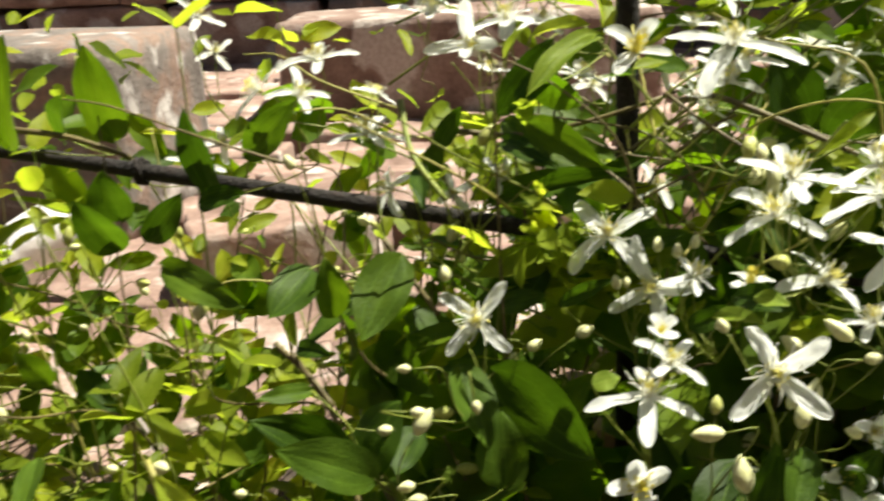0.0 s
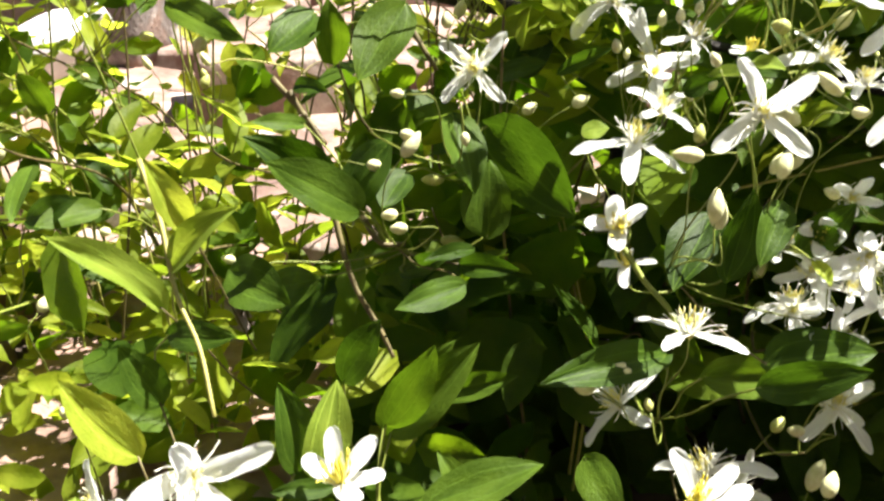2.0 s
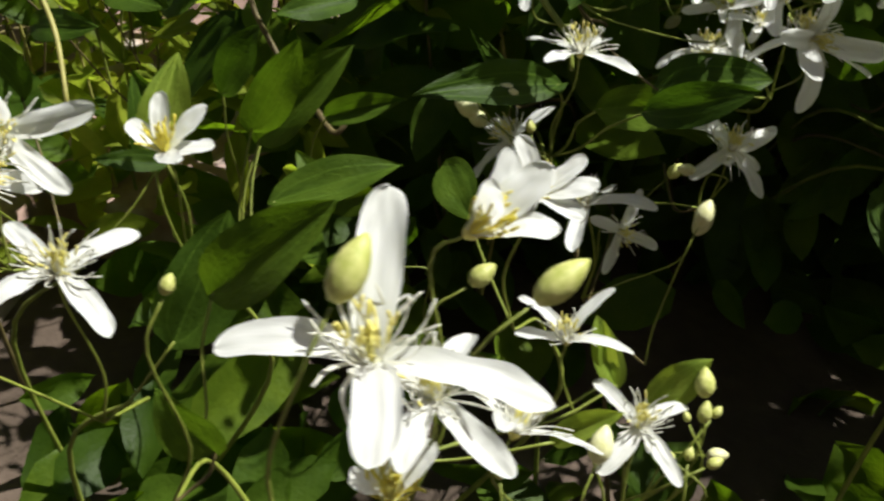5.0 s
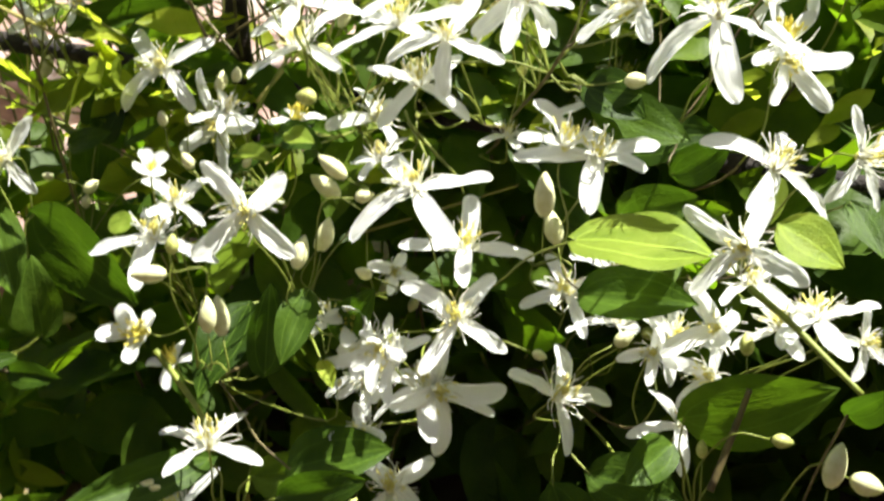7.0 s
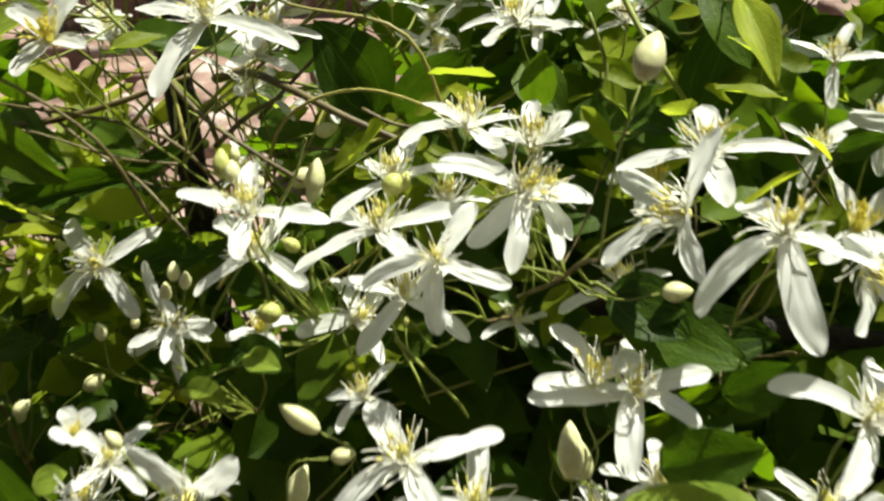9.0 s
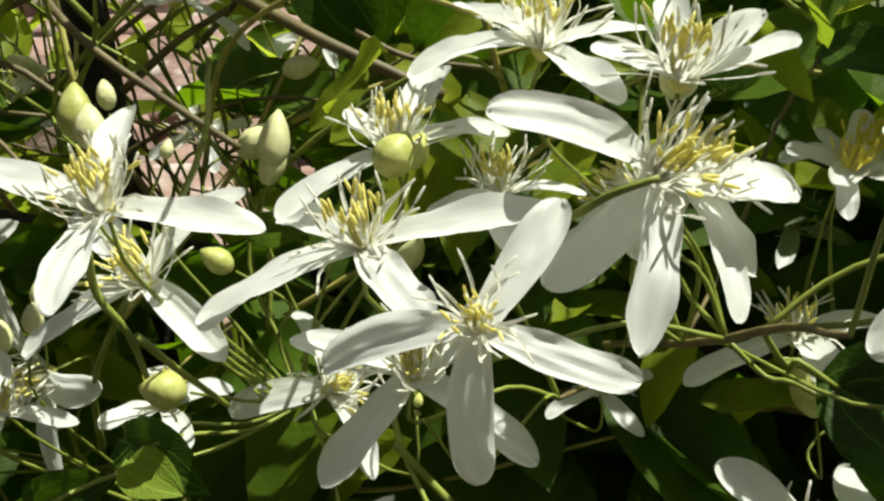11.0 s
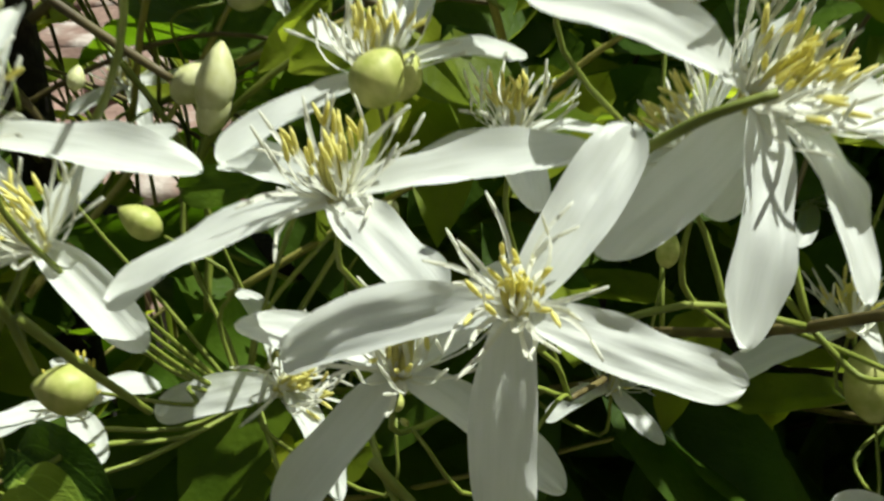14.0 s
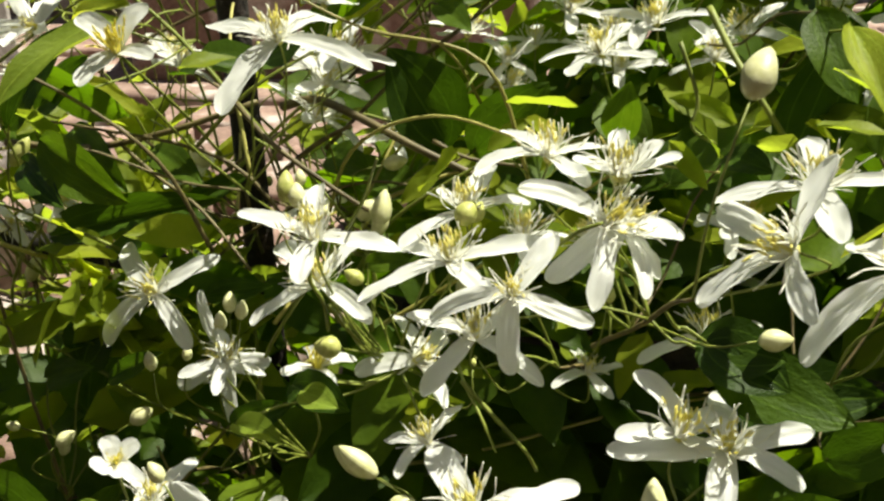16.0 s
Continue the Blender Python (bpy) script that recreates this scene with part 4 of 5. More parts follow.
leaf((0.0463, 0.2627, 0.1704), (0.0559, 0.2602, 0.1876), 0.0078, 0)
leaf((0.0244, 0.2321, 0.1545), (0.0418, 0.2231, 0.1588), 0.0067, 0)
leaf((0.1880, 0.1831, 0.1685), (0.1764, 0.1714, 0.1677), 0.0088, 0)
leaf((0.1253, 0.3218, 0.2446), (0.1123, 0.3170, 0.2698), 0.0180, 0)
leaf((0.1326, 0.3210, 0.2430), (0.1508, 0.3182, 0.2604), 0.0147, 20)
leaf((0.1635, 0.3113, 0.2572), (0.1725, 0.3010, 0.2470), 0.0112, 0)
leaf((0.1777, 0.3030, 0.2396), (0.1803, 0.3077, 0.2495), 0.0090, 0)
leaf((0.1997, 0.2860, 0.2502), (0.2073, 0.2863, 0.2742), 0.0142, 0)
leaf((0.2134, 0.2763, 0.2531), (0.2173, 0.2835, 0.2682), 0.0069, 0)
leaf((0.1741, 0.2400, 0.2301), (0.1860, 0.2303, 0.2257), 0.0111, -10)
leaf((0.2193, 0.2537, 0.2518), (0.2247, 0.2454, 0.2577), 0.0051, 0)
leaf((0.0241, 0.3171, 0.2237), (0.0702, 0.3113, 0.2345), 0.0095, 0)
leaf((0.0606, 0.3159, 0.2325), (0.0770, 0.3139, 0.2400), 0.0057, 0)
leaf((0.0683, 0.2967, 0.2152), (0.0851, 0.2931, 0.2191), 0.0055, 0)
leaf((0.0466, 0.2838, 0.1996), (0.0628, 0.2777, 0.2100), 0.0049, 0)
leaf((0.0993, 0.2521, 0.2141), (0.1071, 0.2464, 0.2137), 0.0053, 0, "young")
leaf((0.0873, 0.2451, 0.2110), (0.0986, 0.2351, 0.2130), 0.0048, 0, "young")
leaf((0.1800, 0.2202, 0.2044), (0.1957, 0.2135, 0.2135), 0.0112, 0)
leaf((0.1949, 0.2341, 0.2103), (0.2059, 0.2277, 0.2201), 0.0089, 0)
leaf((0.0314, 0.3033, 0.1941), (0.0438, 0.3020, 0.2148), 0.0138, 0)
leaf((0.0268, 0.2928, 0.1954), (0.0426, 0.2851, 0.2023), 0.0070, 0)
leaf((0.0286, 0.3288, 0.2486), (0.0465, 0.3121, 0.2363), 0.0087, 0)
leaf((0.0493, 0.3265, 0.2435), (0.0653, 0.3129, 0.2380), 0.0079, 0)
leaf((0.0552, 0.2374, 0.1948), (0.0623, 0.2382, 0.1966), 0.0058, 0, "young")
leaf((0.0953, 0.2608, 0.2105), (0.1089, 0.2496, 0.2111), 0.0075, 0)
leaf((0.0827, 0.2575, 0.2030), (0.0962, 0.2549, 0.2098), 0.0061, 0)
leaf((0.1096, 0.2809, 0.2296), (0.1192, 0.2763, 0.2321), 0.0044, 0)
leaf((0.1632, 0.2995, 0.1797), (0.1763, 0.2925, 0.1889), 0.0078, 0)
leaf((0.1799, 0.3008, 0.1832), (0.1871, 0.2968, 0.1869), 0.0044, 0)
leaf((0.0956, 0.3312, 0.2405), (0.1061, 0.3185, 0.2379), 0.0093, 0)
leaf((0.1645, 0.2980, 0.2513), (0.1665, 0.2929, 0.2654), 0.0078, 0)
leaf((0.1734, 0.2416, 0.2301), (0.1854, 0.2316, 0.2308), 0.0106, 0)
leaf((0.1832, 0.2505, 0.2109), (0.2076, 0.2433, 0.2173), 0.0139, 0)
leaf((0.1866, 0.2876, 0.2500), (0.1933, 0.2769, 0.2494), 0.0071, 0)
leaf((0.1995, 0.2787, 0.2807), (0.2050, 0.2676, 0.2654), 0.0094, 0)
leaf((0.2022, 0.2675, 0.2792), (0.2049, 0.2517, 0.2662), 0.0070, 0, "young")
leaf((0.0284, 0.2953, 0.2583), (0.0461, 0.2941, 0.2806), 0.0090, 0)
leaf((0.0398, 0.3147, 0.2790), (0.0566, 0.3059, 0.2824), 0.0066, 0, "young")
leaf((0.1241, 0.3284, 0.2779), (0.1324, 0.3160, 0.2729), 0.0063, 0)
leaf((0.0900, 0.2877, 0.2736), (0.0998, 0.2845, 0.2781), 0.0068, 0)

# Out-of-view leaves added towards the sun to shade the broad leaves below.
leaf((0.2060, 0.2900, 0.3010), (0.2330, 0.3000, 0.2990), 0.0180, 0)
leaf((0.1960, 0.3000, 0.3080), (0.2180, 0.3110, 0.3110), 0.0160, 0)
leaf((0.1250, 0.3330, 0.3080), (0.1500, 0.3420, 0.3060), 0.0180, 0)
leaf((0.1180, 0.3270, 0.3150), (0.1400, 0.3350, 0.3170), 0.0160, 0)

leaf((0.1992, 0.1709, 0.1541), (0.2155, 0.1699, 0.1598), 0.0110, 0)
leaf((0.1878, 0.1750, 0.1411), (0.2022, 0.1709, 0.1413), 0.0100, 0)
leaf((0.1768, 0.2120, 0.1365), (0.2002, 0.2059, 0.1326), 0.0140, 0)
leaf((0.2004, 0.1840, 0.1467), (0.2063, 0.1762, 0.1404), 0.0090, 0)
leaf((0.1683, 0.2181, 0.1272), (0.1772, 0.2038, 0.1086), 0.0140, 0)

# stems
twig(.0011, "brown", (0.0851, 0.3211, 0.2553), (0.0948, 0.3168, 0.2577), (0.1065, 0.3097, 0.2544), (0.1204, 0.3017, 0.2489), (0.1363, 0.2984, 0.2418))
twig(.0007, "brown", (0.0842, 0.3138, 0.2396), (0.0932, 0.3170, 0.2464), (0.1029, 0.3141, 0.2519))
twig(.00045, "green", (0.1305, 0.2487, 0.2183), (0.1370, 0.2456, 0.2117), (0.1424, 0.2431, 0.2062), (0.1446, 0.2457, 0.2001))
twig(.0006, "brown", (0.0790, 0.2996, 0.2619), (0.0892, 0.2884, 0.2549), (0.1012, 0.2827, 0.2475), (0.1109, 0.2776, 0.2427))
twig(.0010, "green", (-0.0034, 0.3054, 0.2611), (0.0015, 0.2909, 0.2472), (0.0129, 0.2783, 0.2355))
twig(.0009, "brown", (-0.0326, 0.2561, 0.1952), (-0.0257, 0.2540, 0.1850), (-0.0188, 0.2513, 0.1732))
twig(.0009, "brown", (-0.0378, 0.2564, 0.1987), (-0.0275, 0.2548, 0.1884), (-0.0196, 0.2487, 0.1820))
twig(.0010, "brown", (-0.0071, 0.2808, 0.2222), (0.0001, 0.2786, 0.2117), (0.0090, 0.2761, 0.1994))
twig(.0014, "brown", (-0.2251, 0.3674, 0.2495), (-0.1724, 0.3647, 0.2442), (-0.1468, 0.3628, 0.2406), (-0.1218, 0.3595, 0.2327))
twig(.0007, "yellow", (-0.0591, 0.2082, 0.1873), (-0.0490, 0.1966, 0.1743), (-0.0414, 0.1850, 0.1616), (-0.0321, 0.1754, 0.1522), (-0.0249, 0.1643, 0.1407))
twig(.0009, "brown", (-0.0114, 0.2495, 0.1661), (-0.0009, 0.2352, 0.1584), (0.0073, 0.2360, 0.1576))
twig(.0009, "brown", (-0.0232, 0.2606, 0.1685), (-0.0116, 0.2467, 0.1402), (-0.0006, 0.2402, 0.1257), (0.0041, 0.2369, 0.1184))
twig(.0009, "brown", (0.0150, 0.2266, 0.1177), (0.0237, 0.2161, 0.1173), (0.0273, 0.2207, 0.1247))
twig(.0008, "green", (0.2050, 0.1984, 0.1987), (0.2117, 0.1908, 0.1948), (0.2168, 0.1834, 0.1912), (0.2227, 0.1756, 0.1870))
twig(.0008, "green", (0.0685, 0.2179, 0.1707), (0.0747, 0.2141, 0.1633), (0.0815, 0.2062, 0.1589), (0.0842, 0.2025, 0.1517))
twig(.0008, "brown", (0.1964, 0.1786, 0.1599), (0.2013, 0.1841, 0.1707), (0.2050, 0.1885, 0.1793))
twig(.0007, "green", (0.1811, 0.2888, 0.2808), (0.1843, 0.2805, 0.2731), (0.1883, 0.2724, 0.2657), (0.1937, 0.2693, 0.2574))
twig(.00045, "green", (0.1752, 0.2861, 0.2745), (0.1785, 0.2819, 0.2637), (0.1773, 0.2798, 0.2584), (0.1819, 0.2787, 0.2551))
twig(.0009, "brown", (0.0124, 0.3226, 0.2473), (0.0340, 0.3227, 0.2454), (0.0572, 0.3201, 0.2501), (0.0796, 0.3184, 0.2572))
twig(.0005, "brown", (0.0384, 0.3244, 0.2493), (0.0528, 0.3158, 0.2397), (0.0654, 0.3084, 0.2331), (0.0789, 0.2986, 0.2206))
twig(.0004, "green", (0.1055, 0.2398, 0.2478), (0.1051, 0.2406, 0.2426), (0.1070, 0.2408, 0.2385), (0.1071, 0.2430, 0.2318))
twig(.0004, "green", (0.1080, 0.2405, 0.2380), (0.1101, 0.2433, 0.2325), (0.1139, 0.2457, 0.2261))
twig(.0004, "green", (0.1471, 0.2437, 0.2468), (0.1489, 0.2386, 0.2501), (0.1514, 0.2356, 0.2531), (0.1549, 0.2350, 0.2546))
twig(.00033, "green", (0.1296, 0.2551, 0.2191), (0.1315, 0.2492, 0.2162), (0.1339, 0.2445, 0.2136), (0.1369, 0.2413, 0.2071))
twig(.0005, "brown", (0.1227, 0.3119, 0.2482), (0.1313, 0.3098, 0.2443), (0.1451, 0.3084, 0.2423))

# flowers and buds farther back among the leaves
far = random.Random(21)
for at in ((0.1310, 0.3380, 0.2691), (0.1417, 0.3437, 0.2545), (0.1569, 0.3414, 0.2735), (0.1703, 0.3417, 0.2587),
           (0.1490, 0.3580, 0.2623), (0.1775, 0.3311, 0.2717), (0.1989, 0.3312, 0.2683), (0.0937, 0.3185, 0.2527),
           (0.1737, 0.2514, 0.1678), (0.1879, 0.2542, 0.1722), (0.1844, 0.2582, 0.1588), (0.1979, 0.2289, 0.1670),
           (0.2195, 0.2134, 0.1793), (0.2193, 0.2358, 0.1789), (0.1910, 0.2401, 0.1671)):
    flower("open", at, (far.uniform(-5, 45), far.uniform(-30, 30), far.uniform(0, 90)), far.uniform(0.0115, 0.0145),
           tuple((90 * i + far.uniform(-8, 8), far.uniform(-12, 20)) for i in range(4)))
for k in range(26):
    at = (far.uniform(0.05, 0.42), far.uniform(0.30, 0.42), far.uniform(0.20, 0.30))
    flower("open", at, (far.uniform(-5, 45), far.uniform(-30, 30), far.uniform(0, 90)), far.uniform(0.011, 0.015),
           tuple((90 * i + far.uniform(-8, 8), far.uniform(-12, 20)) for i in range(4)))
for k in range(11):
    at = (far.uniform(-0.14, 0.07), far.uniform(0.40, 0.50), far.uniform(0.21, 0.31))
    flower("open", at, (far.uniform(-5, 45), far.uniform(-30, 30), far.uniform(0, 90)), far.uniform(0.011, 0.015),
           tuple((90 * i + far.uniform(-8, 8), far.uniform(-12, 20)) for i in range(4)))
for k in range(24):
    at = (far.uniform(0.0, 0.26), far.uniform(0.31, 0.39), far.uniform(0.255, 0.335))
    flower("open", at, (far.uniform(-5, 45), far.uniform(-30, 30), far.uniform(0, 90)), far.uniform(0.011, 0.015),
           tuple((90 * i + far.uniform(-8, 8), far.uniform(-12, 20)) for i in range(4)))
for k in range(54):
    base = Vector((far.uniform(-0.30, 0.40), far.uniform(0.27, 0.44), far.uniform(0.10, 0.27)))
    bud(base, base + Vector((far.uniform(-0.5, 0.5), far.uniform(-0.4, 0.2), far.uniform(-0.2, 1.0))).normalized() * far.uniform(0.0035, 0.0085),
        "green" if k % 3 else "cream")

for k in range(36):
    base = Vector((far.uniform(-0.30, -0.02), far.uniform(0.24, 0.40), far.uniform(0.10, 0.215)))
    bud(base, base + Vector((far.uniform(-0.5, 0.5), far.uniform(-0.4, 0.2), far.uniform(-0.2, 1.0))).normalized() * far.uniform(0.0035, 0.0075),
        "cream" if k % 3 else "green")

# ---------------------------------------------------------------- stalks and stems that join it all
rnd = random.Random(11)
nodes_at = []
for root, m, at, up, kind in heads:
    foot = at - up * 0.012 + (Vector((0, 0.015, -0.026)) if at.y > 0.18 else Vector((0, 0.008, -0.032)))
    for n in nodes_at:
        if (n["seed"] - foot).length < 0.032:
            break
    else:
        n = {"seed": foot, "feet": []}
        nodes_at.append(n)
    n["feet"].append(foot)
    n.setdefault("heads", []).append((root, m, at, up, kind))
for n in nodes_at:
    a = n["at"] = sum(n["feet"], Vector()) / len(n["feet"])
    root_at = Vector((a.x + rnd.uniform(-0.05, 0.05), (max(a.y + 0.10, 0.37) + rnd.uniform(0, 0.08)) if a.y > 0.18 else a.y + 0.035, -0.005))
    mid = a.lerp(root_at, 0.35) + Vector((rnd.uniform(-0.02, 0.02), 0.045 if a.y > 0.18 else 0.012, 0.0))
    line = smooth_line([a, a + Vector((rnd.uniform(-0.006, 0.006), 0.022, -0.014)), mid, root_at], 6)
    v, f = [], []
    tube(v, f, line, [0.0003 + 0.0006 * i / len(line) for i in range(len(line))], 6)
    part("stem", mesh_of("stem", v, f, [TWIG if rnd.random() < 0.6 else STALK]), vine)
    n["line"] = line
back_points = [p for n in nodes_at if n["at"].y > 0.18 for p in n["line"]]
for n in nodes_at:
    for k, (root, m, at, up, kind) in enumerate(n["heads"]):
        inv = m.inverted()
        thick = 0.00025 if kind == "flower" else 0.00021
        if n["at"].y > 0.18:
            below = at - up * 0.008 + Vector((0, 0.010, -0.010))
            joint = min(back_points, key=lambda p: (p - below).length + (0.03 if p.z > at.z - 0.006 else 0.0))
        else:
            joint = n["line"][min(k, 2)]
        sway = Vector((rnd.uniform(-0.004, 0.004), rnd.uniform(0.0, 0.004), rnd.uniform(-0.003, 0.002)))
        points = smooth_line([at - up * 0.0005, at - up * 0.008 + Vector((0, 0.001, -0.001)), at.lerp(joint, 0.6) - up * 0.003 + sway, joint], 4)
        v, f = [], []
        tube(v, f, [inv @ p for p in points], [thick * (0.85 + 0.5 * i / len(points)) for i in range(len(points))], 6)
        part("stalk", mesh_of("stalk", v, f, [STALK]), root)

# leaf stalks run to the nearest stem
stem_points = [p for n in nodes_at for p in n["line"]]


def leaf_stalk(base, back):
    near = min(stem_points, key=lambda p: (p - base).length + (0.03 if p.z > base.z + 0.01 else 0))
    if (near - base).length > 0.05:
        near = base + back * 0.022 + Vector((rnd.uniform(-0.01, 0.01), 0.018, -0.028))
    line = smooth_line([base, base.lerp(near, 0.3) + back * 0.002, base.lerp(near, 0.65) + Vector((0, 0.001, -0.002)), near], 3)
    v, f = [], []
    tube(v, f, line, [0.0003] * len(line), 5)
    part("leaf_stalk", mesh_of("leaf_stalk", v, f, [STALK if rnd.random() < 0.7 else TWIG]), vine)


for base, back in leaf_bases:
    leaf_stalk(base, back)

# ---------------------------------------------------------------- the leafy mass behind
blooms = [h[2] for h in heads]


def open_to_view(p, reach):
    """Blossoms stand clear at the front of the vine: no leaf of the mass hangs just before one."""
    for b in blooms:
        d = b.y - p.y
        if d > -0.012 and abs(b.x - p.x) < reach and abs(p.z - b.z - 0.40 * max(d, 0)) < reach * 1.1:
            return False
    return True


def mass(slim, count, seed, box, lengths, keep, reach=0.026, mesh_rows=7):
    r = random.Random(seed)
    v, f = [], []
    shapes = [leaf_shape(60 + k, mesh_rows, 5) for k in range(6)]
    made = tries = 0
    while made < count and tries < count * 30:
        tries += 1
        p = Vector([r.uniform(a, b) for a, b in box])
        if not keep(p, r) or not open_to_view(p, reach):
            continue
        yaw = r.uniform(0, 2 * math.pi)
        hang = slim == 1.0 and r.random() < 0.75
        way = Vector((math.cos(yaw), math.sin(yaw), r.uniform(-1.5, 0.4) if hang else r.uniform(-0.9, 0.5))).normalized()
        length = r.uniform(*lengths)
        m = along(p, p + way, r.uniform(-40, 40) if hang else r.uniform(-50, 50), (r.uniform(-0.5, 0.5), -0.9, 0.4) if hang else (r.uniform(-0.4, 0.4), -0.3, 0.9)) @ Matrix.Diagonal((length, length * r.uniform(0.40, 0.60) * slim, length, 1))
        sv, sf = shapes[r.randrange(6)]
        start = len(v)
        v += [m @ Vector(q) for q in sv]
        f += [tuple(start + i for i in q) for q in sf]
        made += 1
    return v, f


def foliage(mat, label, *args):
    v, f = mass(0.85 if mat is YOUNG_MASS else 1.0, *args)
    tagged(part("foliage", mesh_of("foliage", v, f, [mat]), vine), label, kind="stuff")


def anywhere(p, r):
    return True


def overhang(p, r):
    if p.x < 0.13 and p.y > 0.33 and p.z > 0.09:
        return r.random() < 0.12
    return p.z > 0.13 or p.y > 0.335 - 0.25 * max(0.0, p.z - 0.03)


def left_side(p, r):
    return p.z < 0.20 - 0.3 * max(0.0, p.y - 0.34) and r.random() < (0.5 if p.z < 0.07 and p.y < 0.32 else 1.0 if p.z < 0.14 else 0.45)


foliage(MASS, "dense dark green leaves deep in the vine", 900, 3, ((0.05, 0.46), (0.272, 0.46), (0.0, 0.24)), (0.024, 0.048), overhang)
foliage(MASS, "dark leaves low under the vine", 420, 24, ((0.03, 0.50), (0.31, 0.44), (0.0, 0.13)), (0.022, 0.046), overhang)
foliage(MASS, "dark green leaves beyond the fence", 400, 13, ((0.05, 0.60), (0.44, 0.66), (0.0, 0.20)), (0.030, 0.055), anywhere)
foliage(YOUNG_MASS, "bright young leaves and shoots near the rail", 150, 14, ((0.02, 0.40), (0.30, 0.44), (0.17, 0.30)), (0.014, 0.034), anywhere)
foliage(MASS, "green leaves of the thinner side of the vine", 290, 4, ((-0.36, 0.05), (0.25, 0.46), (0.0, 0.22)), (0.016, 0.038), left_side)
foliage(YOUNG_MASS, "bright young leaves of the thinner side of the vine", 800, 6, ((-0.36, 0.02), (0.24, 0.46), (0.03, 0.22)), (0.012, 0.030), left_side)
foliage(YOUNG_MASS, "bright young leaves at the foot of the vine", 36, 18, ((-0.18, -0.06), (0.13, 0.27), (0.02, 0.13)), (0.012, 0.026), lambda p, r: p.z < 0.06 + 0.5 * (p.y - 0.12))
foliage(MASS, "leaves hanging about the rail", 45, 19, ((-0.22, 0.05), (0.35, 0.50), (0.15, 0.27)), (0.018, 0.036), anywhere)
foliage(YOUNG_MASS, "small bright leaves about the rail", 110, 20, ((-0.25, 0.06), (0.33, 0.50), (0.15, 0.29)), (0.010, 0.024), anywhere)
foliage(YOUNG_MASS, "small leaves beside the top of the post", 40, 23, ((0.0, 0.12), (0.34, 0.44), (0.20, 0.31)), (0.010, 0.026), anywhere)
foliage(YOUNG_MASS, "bright leaves behind the post", 25, 25, ((-0.02, 0.14), (0.40, 0.50), (0.20, 0.32)), (0.012, 0.030), anywhere)
foliage(MASS, "dark leaves behind the post", 15, 26, ((-0.02, 0.16), (0.40, 0.54), (0.14, 0.32)), (0.018, 0.034), anywhere)
foliage(MASS, "leaves beside the post", 130, 17, ((-0.02, 0.06), (0.28, 0.44), (0.0, 0.14)), (0.022, 0.042), anywhere)
# Leaves out of view on the right, added to keep sun off the vine's foot.
foliage(MASS, "unseen leaves added along the fence to shade the vine", 330, 16, ((0.245, 0.50), (0.12, 0.34), (0.02, 0.30)), (0.026, 0.048), overhang)
foliage(MASS, "leaves along the rail", 150, 15, ((0.10, 0.46), (0.31, 0.46), (0.20, 0.31)), (0.020, 0.044), anywhere)
foliage(MASS, "close dark leaves over the heart of the vine", 420, 22, ((0.14, 0.52), (0.33, 0.50), (0.14, 0.26)), (0.026, 0.048), anywhere)
foliage(MASS, "low leaves near the soil", 70, 5, ((-0.05, 0.05), (0.12, 0.29), (0.0, 0.10)), (0.024, 0.045), lambda p, r: p.z < 0.02 + 0.45 * (p.y - 0.10))
foliage(MASS, "dark leaves lying on the soil", 60, 27, ((0.04, 0.34), (0.14, 0.31), (0.004, 0.035)), (0.022, 0.044), anywhere)
foliage(YOUNG_MASS, "bright leaves above the rail", 130, 28, ((0.06, 0.32), (0.34, 0.48), (0.25, 0.335)), (0.014, 0.034), anywhere)
foliage(MASS, "leaves at the middle of the vine", 80, 29, ((0.13, 0.36), (0.265, 0.34), (0.12, 0.19)), (0.022, 0.044), anywhere)
foliage(MASS, "low green leaves at the edge of the bed", 70, 30, ((-0.16, 0.06), (0.05, 0.20), (0.004, 0.05)), (0.022, 0.042), anywhere)
foliage(YOUNG_MASS, "bright leaves added at the top of the vine as shade", 60, 36, ((0.10, 0.50), (0.335, 0.48), (0.29, 0.39)), (0.014, 0.034), anywhere)
# Upper canopy, added so that less sun reaches the inside of the vine.
foliage(MASS, "leaves added at the top of the vine as shade", 60, 8, ((0.14, 0.50), (0.335, 0.48), (0.30, 0.40)), (0.024, 0.046), anywhere)


